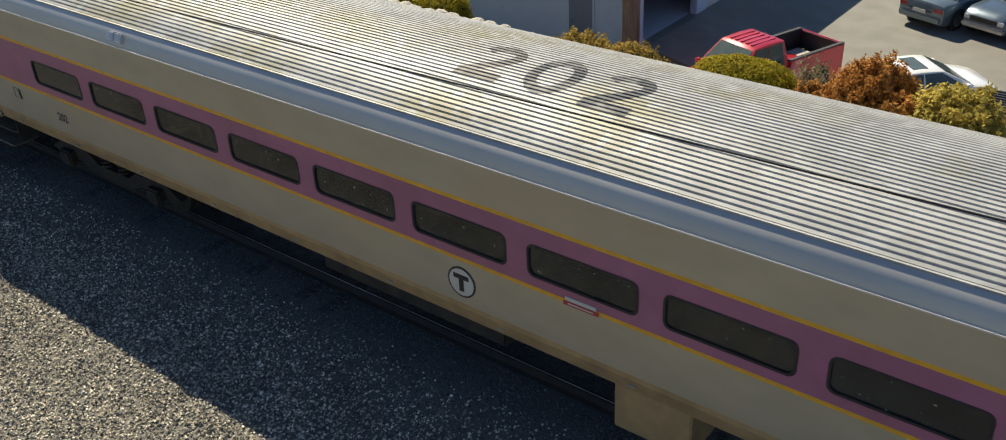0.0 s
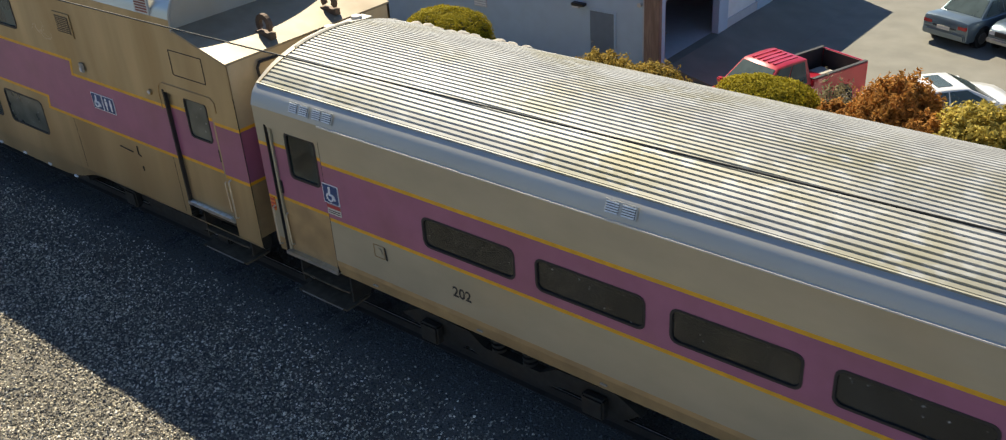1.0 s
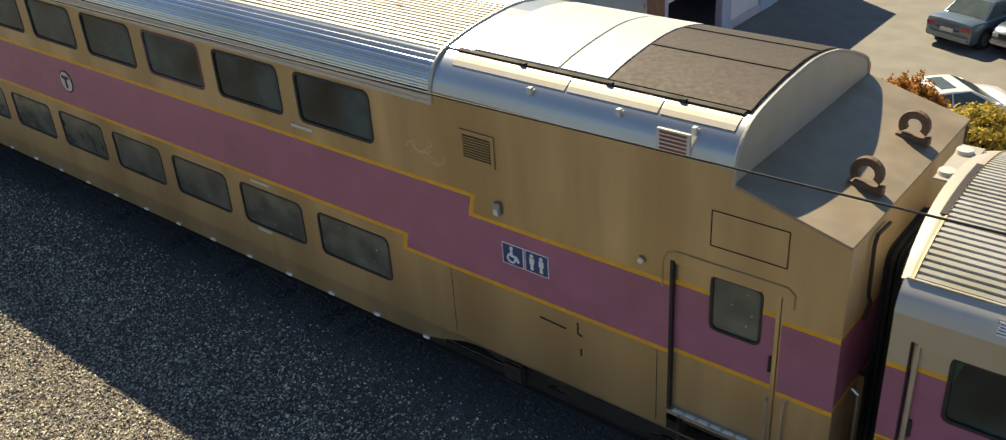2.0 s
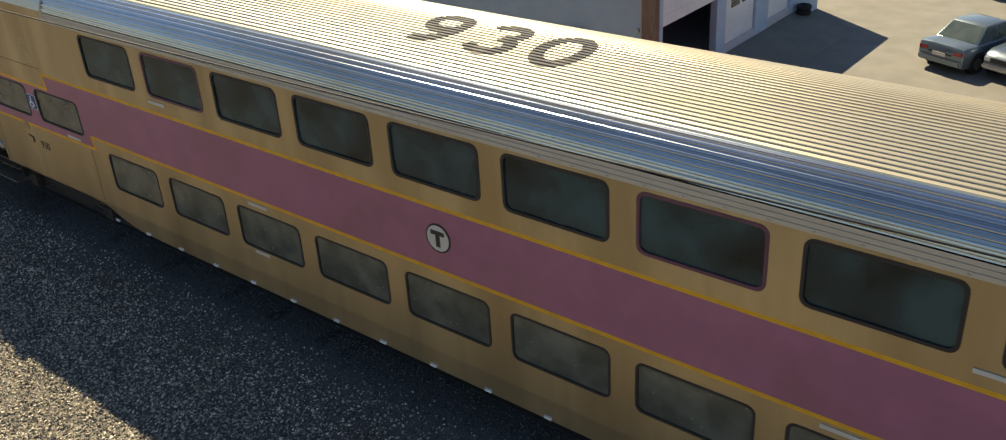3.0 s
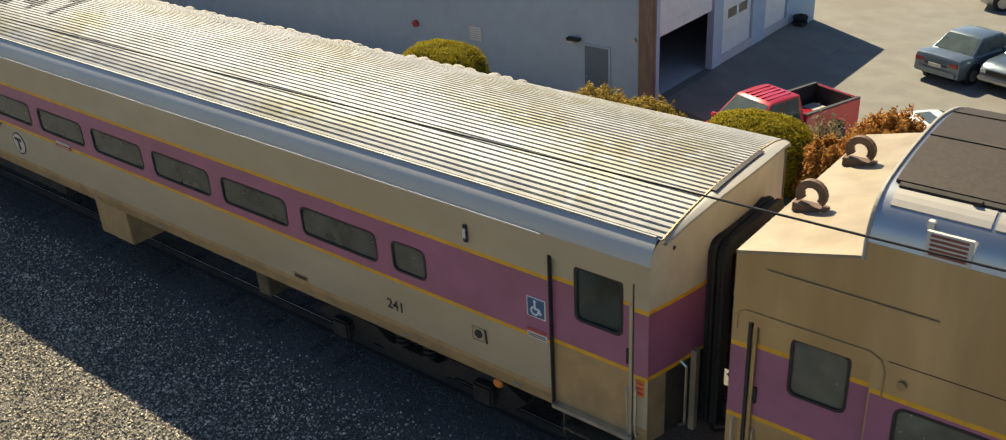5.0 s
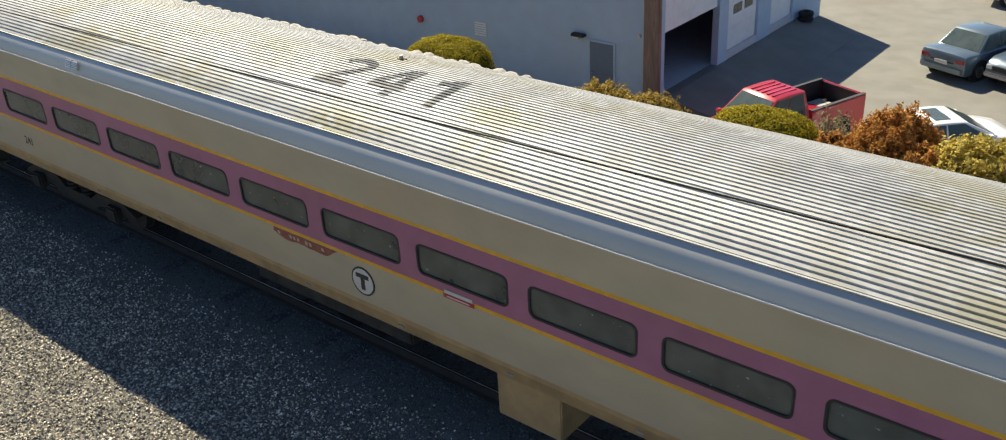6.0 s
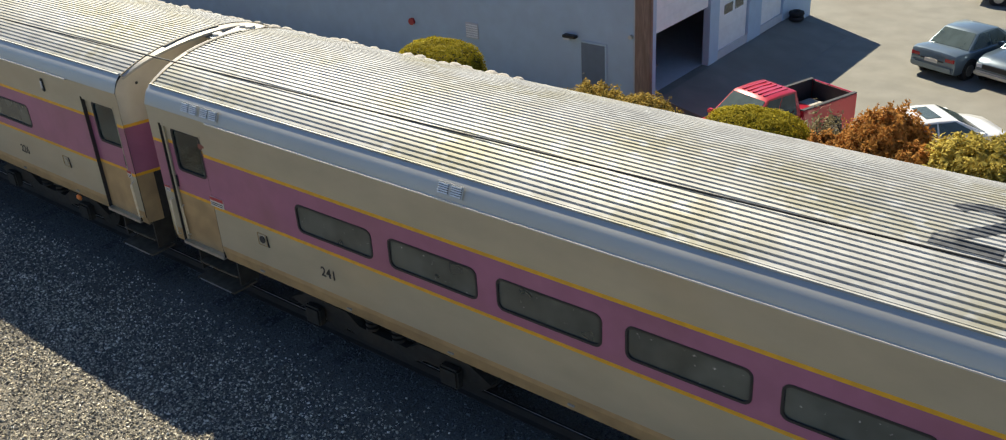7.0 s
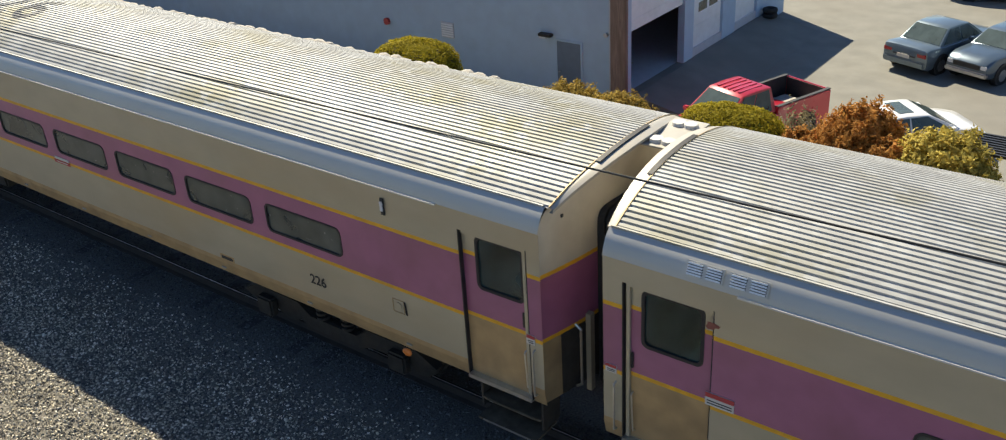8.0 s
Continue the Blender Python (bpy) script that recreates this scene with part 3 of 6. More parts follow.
def steps(parent, x0, x1, side=-1, floor=1.08):
    """Entrance steps under a door: three worn treads between side plates."""
    s = part("step_well", boxm(x0 - 0.03, x0, *sorted((side * 1.0, side * 1.34)), 0.5, floor), UNDER, parent)
    part("side_plate", boxm(x1, x1 + 0.03, *sorted((side * 1.0, side * 1.34)), 0.5, floor), UNDER, s)
    part("riser", boxm(x0, x1, *sorted((side * 1.0, side * 1.03)), 0.42, floor), UNDER, s)
    for k, z in enumerate((0.4, 0.64, 0.87)):
        y = side * (1.47 - 0.1 * k)
        part("tread", boxm(x0 + 0.002, x1 - 0.002, *sorted((side * 1.035, y)), z, z + 0.03), TREAD, s)
        part("nosing", boxm(x0 + 0.08, x1 - 0.08, *sorted((y, y + side * 0.012)), z + 0.006, z + 0.024), CHROME if k == 0 else TREAD, s, "worn bright step nosing" if k == 0 else "")


def side_door(parent, x0, x1, z0, z1, win, cuts, side, rail_x, steel):
    """A recessed entrance door with a window, threshold and grab rail, painted in the bands of the side."""
    y = side * 1.465
    bm = bmesh.new()
    holed(bm, (x0, x1, z0, z1), win, 0.07, y, -side * 0.04)
    for c in cuts:
        bmesh.ops.bisect_plane(bm, geom=bm.verts[:] + bm.edges[:] + bm.faces[:], plane_co=(0, 0, c), plane_no=(0, 0, 1))
    for f in bm.faces:
        z = f.calc_center_median().z
        f.material_index = 1 if cuts[1] < z < cuts[2] else 2 if cuts[0] < z < cuts[3] else 3 if z < cuts[0] else 0
    bmesh.ops.recalc_face_normals(bm, faces=bm.faces)
    d = part("door", bm, [steel, PURPLE, YELLOW, BILOWER if steel is BISTEEL else SILL], parent, "closed entrance door in the carriage side")
    pane(d, win, 0.07, y, side, glazing=HAZED if steel is BISTEEL else None)
    yo, yi = side * 1.523, side * 1.40
    for a, b, mat in ((x0, x0 + (0.03 if steel is BISTEEL else 0.013), GASKET), (x1 - 0.012, x1, steel if steel is BISTEEL else GASKET)):
        part("jamb", boxm(a, b, *sorted((yo, yi)), z0, z1), mat, d)
    part("lintel", boxm(x0 + 0.052, x1 - 0.016, *sorted((yo, yi)), z1 - 0.03, z1), steel, d)
    part("threshold", boxm(x0 + 0.01, x1 - 0.01, *sorted((side * 1.545, yi)), z0 - 0.03, z0 + 0.02), CHROME, d, "worn bright door threshold")
    if steel is BISTEEL:
        for k in range(7):
            xa = x0 + 0.08 + k * (x1 - x0 - 0.16) / 7
            part("tread_bar", boxm(xa, xa + 0.11, *sorted((side * 1.5, side * 1.54)), z0 + 0.0205, z0 + 0.03), DOORWHITE, d)
    # post beside the gap, pull handle and folding rail
    xp = x0 + 0.035 if rail_x < x0 else x1 - 0.075
    part("door_post", boxm(xp, xp + 0.04, *sorted((side * 1.47, side * 1.5)), z0 + 0.03, z1 - 0.04), steel, d)
    xh = x0 + 0.08 if rail_x < x0 else x1 - 0.12
    part("pull_handle", boxm(xh, xh + 0.03, *sorted((side * 1.466, side * 1.49)), z0 + 0.93, z0 + 1.12, 0.006), GASKET, d)
    bm = bmesh.new()
    tube(bm, [(xh + 0.02, side * 1.467, z0 + 0.62), (xh + 0.02, side * 1.505, z0 + 0.6), (xh + 0.04, side * 1.505, z0 + 0.14), (xh + 0.04, side * 1.467, z0 + 0.12)], 0.01)
    part("inner_rail", bm, CHROME, d)
    bm = bmesh.new()
    yr = side * 1.57
    tube(bm, [(rail_x, side * 1.52, z0 + 0.72), (rail_x, yr, z0 + 0.70), (rail_x, yr, z0 + 0.12), (rail_x, side * 1.52, z0 + 0.10)], 0.012)
    part("grab_rail", bm, CHROME, d)
    return d

# ---- carriages ----
LB = 25.05
COACH_EDGE = smooth_poly([(-1.535, 3.273), (-1.512, 3.345), (-1.468, 3.44), (-1.39, 3.525)])
COACH_TOP = smooth_poly(mirror_poly([(1.385, 3.525), (1.12, 3.655), (0.83, 3.75), (0.54, 3.81), (0.27, 3.84), (0.0, 3.85)]))
COACH_RIBS = ribbed(COACH_TOP, 0.068, 0.0145)
END_ARCH = COACH_EDGE + COACH_TOP + [(-y, z) for y, z in COACH_EDGE[::-1]]


def coach_bend(z):
    return 1.525 - max(0.0, 1.22 - z) * 0.22


def coach_paint(x, z):
    if z < 1.29:
        return ("sill", SILL, 0)
    if z < 1.90:
        return ("lower_panel", STEEL, 0)
    if z < 1.95:
        return ("stripe", YELLOW, 0)
    if z < 2.71:
        return ("window_band", PURPLE, 0)
    if z < 2.76:
        return ("stripe", YELLOW, 1)
    return ("upper_panel", STEEL, 1)


def arch_wall(bm, x, arch, z0, hole=None):
    """A flat end wall under an arch, at x, with a gangway opening."""
    half = [(-1.5, z0)] + [(y * 0.985, z - 0.012) for y, z in arch] + [(1.5, z0)]
    if not hole:
        bm.faces.new([bm.verts.new((x, y, z)) for y, z in half])
        return
    hy, hz = hole
    left = [p for p in half if p[0] <= -hy]
    right = [p for p in half if p[0] >= hy]
    mid = [p for p in half if -hy < p[0] < hy]
    zl = float(np.interp(-hy, [p[0] for p in half[1:-1]], [p[1] for p in half[1:-1]]))
    bm.faces.new([bm.verts.new((x, y, z)) for y, z in left + [(-hy, zl), (-hy, z0)]])
    bm.faces.new([bm.verts.new((x, y, z)) for y, z in [(hy, z0), (hy, zl)] + right])
    bm.faces.new([bm.verts.new((x, y, z)) for y, z in [(-hy, hz), (-hy, zl)] + mid + [(hy, zl), (hy, hz)]])


def carriage_end(car, x, out, arch, cuts, steel, z0=1.08, deep=0.0):
    """An end wall with its painted band, gangway diaphragm and corner posts. out is 1 at the leading end, -1 at the trailing end."""
    bm = bmesh.new()
    arch_wall(bm, x, arch, z0, (0.48, 3.05))
    for c in cuts:
        bmesh.ops.bisect_plane(bm, geom=bm.verts[:] + bm.edges[:] + bm.faces[:], plane_co=(0, 0, c), plane_no=(0, 0, 1))
    if deep:
        for k in range(-11, 12):
            bmesh.ops.bisect_plane(bm, geom=bm.verts[:] + bm.edges[:] + bm.faces[:], plane_co=(0, k * 0.125 + 0.004, 0), plane_no=(0, 1, 0))
        bow_out(bm, out, deep)
    for f in bm.faces:
        z = f.calc_center_median().z
        # Below the stripe the middle goes near-black: shade painted on the wall.
        f.material_index = 1 if cuts[1] < z < cuts[2] else 2 if cuts[0] < z < cuts[3] else (4 if deep and abs(f.calc_center_median().y) < 1.2 else 3) if z < cuts[0] else 0
    end = part("end_wall", bm, [ENDSHEET if steel is STEEL else BIEND, PURPLE, YELLOW, SILL, UNDER], car, "carriage end wall with a purple band")
    xm = x + out * swell(0.6, deep)
    wide = 0.66 if deep else 0.56
    for k in range(4):
        # one fold of the diaphragm: an arch with rounded shoulders
        xa, xb = xm + out * 0.055 * k, xm + out * (0.055 * k + 0.04)
        g = 0.02 * (k % 2)
        o, i, zt, zi = wide + g, wide - 0.12, 3.22 + g, 3.06
        ring = [(-o, 0.95)] + [(-o + 0.16 - 0.16 * math.cos(a), zt - 0.16 + 0.16 * math.sin(a)) for a in np.linspace(0, math.pi / 2, 5)]
        ring += [(-y, z) for y, z in ring[::-1]] + [(i, 0.95), (i, zi), (-i, zi), (-i, 0.95)]
        part("gangway_bellows", loft(bmesh.new(), [[(q, y, z) for y, z in ring] for q in (xa, xb)]), RUBBER, end, "black rubber gangway fold")
    part("end_door", boxm(*sorted((x - out * 0.12, x - out * 0.08)), -0.5, 0.5, 1.08, 3.04), UNDER, end)
    for sy in (-1, 1):
        xr = x + out * swell(1.05, deep)
        bm = bmesh.new()
        tube(bm, [(xr + out * 0.02, sy * 1.05, 1.95), (xr + out * 0.09, sy * 1.05, 1.9), (xr + out * 0.09, sy * 1.05, 1.15), (xr + out * 0.02, sy * 1.05, 1.1)], 0.016)
        part("end_rail", bm, CHROME, end)
        xp = x + out * swell(0.84, deep)
        part("buffer_post", boxm(*sorted((xp + out * 0.005, xp + out * 0.07)), *sorted((sy * 0.8, sy * 0.88)), 0.95, 2.0), steel, end)
    part("coupler", boxm(*sorted((x - out * 0.2, x + out * 0.45)), -0.14, 0.14, 0.62, 0.9, 0.03), IRON, end)
    for y in (-0.35, 0.4):
        bm = bmesh.new()
        tube(bm, [(x, y, 0.85), (x + out * 0.2, y + 0.03, 0.55), (x + out * 0.42, y, 0.7)], 0.025)
        part("brake_hose", bm, RUBBER, end)
    return end


def vent_grille(car, x, z, w, h, tilt=0.0, cells=2, y=-1.5):
    """A small louvre: a pale frame with slats, leaning with the roof's edge."""
    m = Matrix.Translation((x, y, z)) @ Matrix.Rotation(radians(tilt), 4, "X")
    bm = box(bmesh.new(), -w / 2, w / 2, -0.012, 0.0, -h / 2, h / 2)
    bm.transform(m)
    v = part("roof_louvre", bm, ROLL, car, "small bright louvred air vent")
    cw = w / cells
    for c in range(cells):
        bm = bmesh.new()
        a = -w / 2 + c * cw
        for k in range(5):
            z0 = -h / 2 + h * (0.1 + 0.17 * k)
            box(bm, a + cw * 0.12, a + cw * 0.88, -0.024, -0.013, z0, z0 + h * 0.11)
        bm.transform(m)
        part("slats", bm, DOORWHITE, v)
        bm = box(bmesh.new(), a + cw * 0.1, a + cw * 0.9, -0.0135, -0.0125, -h * 0.42, h * 0.42)
        bm.transform(m)
        part("backing", bm, BLACK, v)


def seats(car, floor, x0, x1, pitch, y_list=(-1.05, -0.55, 0.55, 1.05)):
    """Rows of seats seen dimly through the windows."""
    bm = bmesh.new()
    x = x0
    while x < x1:
        for y in y_list:
            box(bm, x, x + 0.42, y - 0.22, y + 0.22, floor + 0.38, floor + 0.48)
            box(bm, x - 0.1, x, y - 0.22, y + 0.22, floor + 0.38, floor + 1.1)
        x += pitch
    ob = part("seating", bm, SEAT, car, "rows of dark upholstered seats")
    tagged(ob, kind="stuff")


def interior(car, x0, x1, floor, top):
    part("floor", boxm(x0, x1, -1.42, 1.42, floor - 0.08, floor), UNDER, car)
    part("inner_ceiling", boxm(x0, x1, -1.36, 1.36, top, top + 0.03), LINER, car)


def coach(name_no, label, flip, domes, roof_x, plates, rear=(0.17, 1.24, 0.5, 1.08), lead=(0.17, 1.24, 0.35, 0.93), t0=0.0, t1=LB, dark_cap=False):
    car = tagged(new("passenger_coach"), label, "train car", "carriages of the train")

    def at(x, w=0.0):
        return LB - x - w if flip else x
    wins = [at(2.95 + 1.685 * i, 1.38) for i in range(11)]
    wide = [(x, x + 1.38) for x in wins] + [(at(21.46, 0.54), at(21.46, 0.54) + 0.54)]
    wide.sort()
    for side in (-1, 1):
        holes = [((a - 0.05, b + 0.05, 2.03, 2.54), (a, b, 2.085, 2.485), 0.085) for a, b in wide]
        xs = [t0, rear[0], rear[1], LB - lead[1], LB - lead[0], t1] + [v for a, b in wide for v in (a - 0.05, b + 0.05)]
        zs = [1.05, 1.22, 1.29, 1.90, 1.95, 2.03, 2.54, 2.71, 2.76, 3.03, 3.275]
        gaps = [(rear[0], rear[1], 1.0, 3.03), (LB - lead[1], LB - lead[0], 1.0, 3.03)]
        wall_bands(car, xs, zs, coach_paint, holes, gaps, side, coach_bend)
        for a, b in wide:
            pane(car, (a, b, 2.085, 2.485), 0.085, side * 1.525, side, glazing=DARKPANE if name_no == "202" else MIST)
        cuts = (1.90, 1.95, 2.71, 2.76)
        side_door(car, rear[0], rear[1], 1.08, 3.03, (rear[2], rear[3], 2.31, 2.97), cuts, side, rear[0] - 0.07, STEEL)
        side_door(car, LB - lead[1], LB - lead[0], 1.08, 3.03, (LB - lead[3], LB - lead[2], 2.31, 2.97), cuts, side, LB - lead[0] + 0.06, STEEL)
        steps(car, rear[0] + 0.03, rear[1] - 0.04, side)
        steps(car, LB - lead[1] + 0.04, LB - lead[0] - 0.03, side)
        edge = [(side * -y, z) for y, z in COACH_EDGE]
        part("roof_edge", sheet(edge, (t0, t1)), ROLL, car, "smooth steel roof edge", True)
        bm = bmesh.new()
        box(bm, 1.3, LB - 1.3, *sorted((side * 1.526, side * 1.56)), 3.258, 3.276)
        part("drip_rail", bm, WHITE, car)
        bm = bmesh.new()
        box(bm, t0 + 0.02, t1 - 0.02, *sorted((side * 1.375, side * 1.40)), 3.525, 3.545)
        part("roof_seam", bm, ROOF, car)
        if side < 0:
            for k in range(13):
                x = at(1.9 + 1.78 * k, 0.12)
                part("sill_tab", boxm(x, x + 0.085, -1.53, -1.50, 1.128, 1.146), CAP, car)
    # the roof bows out over the leading end and is cut straight at the trailing one
    ra, rb = t0 + 0.07, t1 + 0.03
    bm = sheet(COACH_RIBS, (ra, rb))
    for v in bm.verts:
        if v.co.x > 10:
            v.co.x += swell(v.co.y, 0.17)
    part("roof", bm, ROOF, car, "ribbed steel roof with pale brown stains")
    for out in (-1, 1):
        def xi(y):
            return ra if out < 0 else rb + swell(y, 0.17)

        def xe(y):
            return t0 - 0.01 - swell(y, 0.1) if out < 0 else t1 + 0.05 + swell(y, 0.31)
        bm = bmesh.new()
        loft(bm, [[(xi(y) - out * 0.02, y, z + 0.004), (xi(y), y, z + 0.012), ((xi(y) + xe(y)) / 2, y, z + 0.004), (xe(y), y, z - 0.012), (xe(y) - out * 0.004, y, z - 0.05),
                   (xe(y) - out * 0.05, y, z - 0.05)] for y, z in COACH_TOP], closed=False)
        part("roof_cap", bm, CAP, car, "smooth pale roof end sheet bowed over the gangway", True)
        bm = bmesh.new()
        hoop(bm, [(xi(y), y, z + 0.012) for y, z in COACH_TOP[::2]], 0.012, 5)
        part("roof_joint", bm, SILL, car)
        bm = bmesh.new()
        pts = [(y, z) for y, z in COACH_TOP if -0.72 < y < 0.35]
        loft(bm, [[(xi(y), y, z + 0.016), (xi(y) + out * 0.06, y, z + 0.016), (xi(y) + out * 0.06, y, z + 0.026), (xi(y), y, z + 0.026)] for y, z in pts])
        part("joint_strip", bm, GASKET, car)
        carriage_end(car, t0 + 0.02 if out < 0 else t1 - 0.02, out, END_ARCH, (1.90, 1.95, 2.71, 2.76), STEEL, 1.08, 0.06 if out < 0 else 0.22)
        xo = xe(1.1) - out * 0.14 if out > 0 else t0 - 0.02
        part("end_slot", boxm(*sorted((xo, xo + out * 0.015)), -1.2, -1.02, 3.33, 3.38, 0.006), BLACK, car)
        if out in domes:
            br = part("marker_bracket", boxm(*sorted((xe(0.4) - out * 0.05, xe(0.4) + out * 0.17)), 0.0, 0.85, 3.755, 3.775, 0.004), CAP, car, "cream bracket on the roof end")
            for y in (0.14, 0.66):
                bm = bmesh.new()
                rod(bm, (xe(0.4) + out * 0.09, y, 3.776), (xe(0.4) + out * 0.09, y, 3.815), 0.085, 20, 0.075)
                part("marker_disc", bm, WHITE, br)
    for x in () if flip else (0.95, 1.38, 5.72):
        vent_grille(car, x, 3.40, 0.38, 0.15, -22, 2)
    interior(car, 0.15, LB - 0.15, 1.25, 3.3)
    seats(car, 1.25, 2.4, 22.5, 0.843)
    # underframe
    part("centre_sill", boxm(0.3, LB - 0.3, -1.2, 1.2, 0.95, 1.1), UNDER, car)
    for x in (3.85, LB - 3.85):
        bogie(car, x)
    part("equipment_box", boxm(at(14.15, 0.95), at(14.15, 0.95) + 0.95, -1.47, -0.6, 0.42, 1.06, 0.015), SILL, car, "tan underfloor equipment cover")
    part("equipment_box", boxm(at(18.43, 0.27), at(18.43, 0.27) + 0.27, -1.46, -0.8, 0.66, 1.06, 0.015), TREAD, car)
    part("equipment_box", boxm(9.0, 12.3, -1.05, 1.05, 0.4, 0.94, 0.03), UNDER, car)
    part("air_reservoir", rod(bmesh.new(), (15.8, -0.7, 0.7), (18.2, -0.7, 0.7), 0.22, 16), UNDER, car)
    # writing and fittings
    for kind, *v in plates:
        if kind == "number":
            side_text(car, name_no, v[0], v[1], 0.2)
        elif kind == "mark":
            logo(car, *v)
        elif kind == "access":
            access_sign(car, *v, FADED if name_no == "241" else BLUE)
        elif kind == "notice":
            notice(car, *v)
        elif kind == "ring":
            bm = bmesh.new()
            x, z = v
            tube(bm, [(x + a, -1.53, z + b) for a, b in ((-0.09, -0.09), (-0.09, 0.09), (0.09, 0.09), (0.09, -0.09), (-0.09, -0.09))], 0.006, 4)
            hatch = part("filler_hatch", bm, SILL, car)
            bm = bmesh.new()
            rod(bm, (x, -1.526, z), (x, -1.538, z), 0.055, 16)
            part("filler_cap", bm, PLASTIC if dark_cap else STEEL, hatch)
            bm = bmesh.new()
            tube(bm, [(x + 0.11, -1.535, z + 0.09), (x + 0.13, -1.535, z - 0.09)], 0.009, 5)
            part("latch", bm, GASKET, hatch)
        elif kind == "lamp":
            x, z = v
            ob = part("lamp_base", boxm(x - 0.03, x + 0.03, -1.55, -1.526, z - 0.11, z + 0.11, 0.008), PLASTIC, car)
            part("lens", boxm(x - 0.018, x + 0.018, -1.565, -1.5505, z - 0.05, z + 0.07), LAMPGLASS, ob)
        elif kind == "orange":
            bm = bmesh.new()
            bmesh.ops.create_uvsphere(bm, u_segments=12, v_segments=8, radius=0.055, matrix=Matrix.Translation((v[0], -1.5, v[1])) @ Matrix.Diagonal((1.4, 0.6, 1, 1)))
            part("side_marker", bm, ORANGE, car, "small orange side marker", True)
        elif kind == "scar":
            x0, x1 = v
            bm = bmesh.new()
            rnd = random.Random(4)
            n = 16
            top = [(x0 + (x1 - x0) * i / n, 1.895) for i in range(n + 1)]
            low = [(x0 + (x1 - x0) * i / n, 1.895 - 0.13 * min(1, 4 * i / n + 0.4, 5 * (1 - i / n) + 0.12) + rnd.uniform(-0.015, 0.015)) for i in range(n + 1)]
            for i in range(n):
                bm.faces.new([bm.verts.new((px, -1.5275, pz)) for px, pz in (top[i], top[i + 1], low[i + 1], low[i])])
            part("paint_scar", bm, RUST, car, "peeled patch of bare red primer")
            bm = bmesh.new()
            for i in (1, 4, 5, 6, 8, 9, 12):
                xa = x0 + (x1 - x0) * i / n
                bm.faces.new([bm.verts.new((px, -1.5285, pz)) for px, pz in ((xa, 1.86), (xa + 0.05, 1.85), (xa + 0.03 + rnd.uniform(0, 0.03), 1.80), (xa + 0.005, 1.81))])
            part("paint_flakes", bm, STEEL, car)
        elif kind == "slot":
            sl = part("drain_slot", boxm(v[0] - 0.15, v[0] + 0.15, -1.531, -1.526, v[1] - 0.045, v[1] + 0.045), SILL, car)
            part("recess", boxm(v[0] - 0.12, v[0] + 0.12, -1.533, -1.5312, v[1] - 0.025, v[1] + 0.025), BLACK, sl)
        elif kind == "scrape":
            rs = random.Random(11)
            bm = bmesh.new()
            rim = [(v[0] + 0.08 * math.cos(a) * rs.uniform(0.6, 1.3), v[1] + 0.04 * math.sin(a) * rs.uniform(0.5, 1.3)) for a in np.linspace(0, 5.9, 12)]
            bm.faces.new([bm.verts.new((px, -1.528, pz)) for px, pz in rim])
            part("paint_scrape", bm, RUST, car, "small scraped patch of red primer")
        elif kind == "hazard":
            x, z = v
            h = plaque(car, x, x + 0.1, z - 0.1, z + 0.1, ORANGE, "hazard_label", "small orange and red hazard label")
            for q in (-0.07, -0.01, 0.05):
                part("bar", boxm(x + 0.01, x + 0.09, -1.538, -1.5352, z + q, z + q + 0.03), RED, h)
        elif kind == "sticker":
            x0, x1 = v
            s = plaque(car, x0, x1, 1.945, 1.99, WHITE, "sticker", "white and red window sticker")
            part("red_strip", boxm(x0 - 0.02, x1 + 0.03, -1.538, -1.5352, 1.885, 1.94), RED, s)
            bm = bmesh.new()
            box(bm, x0 + 0.04, x1 - 0.04, -1.541, -1.5382, 1.905, 1.92)
            part("lines", bm, WHITE, s)
    if name_no == "241":
        kb = part("roof_vent", boxm(11.02, 11.16, 0.42, 0.5, 3.815, 3.845, 0.006), LUG, car, "small brown roof vent")
        part("cowl", rod(bmesh.new(), (11.08, 0.46, 3.8455), (11.08, 0.46, 3.89), 0.03, 10), CAP, kb)
    if roof_x:
        roof_text(car, name_no, roof_x, -0.65, COACH_RIBS, (GHOSTINK, ROOFINK, ROOFINK) if name_no == "202" else (DULLINK,))
    return car


coach_a = coach("202", "single-level coach with tan sides, purple window band and ribbed roof", False, (-1,), 11.4,
                [("number", 3.49, 1.575), ("mark", 12.07, 1.60, 0.21), ("access", 1.2, 1.49, 2.18, 2.46), ("notice", 1.24, 1.49, 2.02, 2.165),
                 ("ring", 2.12, 1.72), ("sticker", 13.55, 13.95), ("hazard", 0.02, 1.82)])
coach_b = coach("241", "single-level coach with tan sides, peeling stripe and stained ribbed roof", False, (-1,), 10.5,
                [("number", 3.42, 1.575), ("number", 21.41, 1.53), ("mark", MARK_B, 1.60, 0.21), ("access", 23.52, 23.77, 2.185, 2.435),
                 ("notice", 23.51, 23.78, 1.905, 2.03), ("notice", 1.03, 1.33, 1.95, 2.1), ("scrape", 1.06, 2.865), ("notice", -0.1, 0.03, 1.9, 2.0), ("ring", 2.1, 1.7), ("ring", 22.77, 1.635), ("slot", 19.58, 1.34), ("lamp", 22.69, 2.95),
                 ("hazard", LB - 0.14, 1.8), ("scar", *SCAR_B), ("sticker", *STICK_B), ("orange", 23.0, 1.0)], rear=(0.09, 1.08, 0.29, 0.95), t0=-0.13, dark_cap=True)
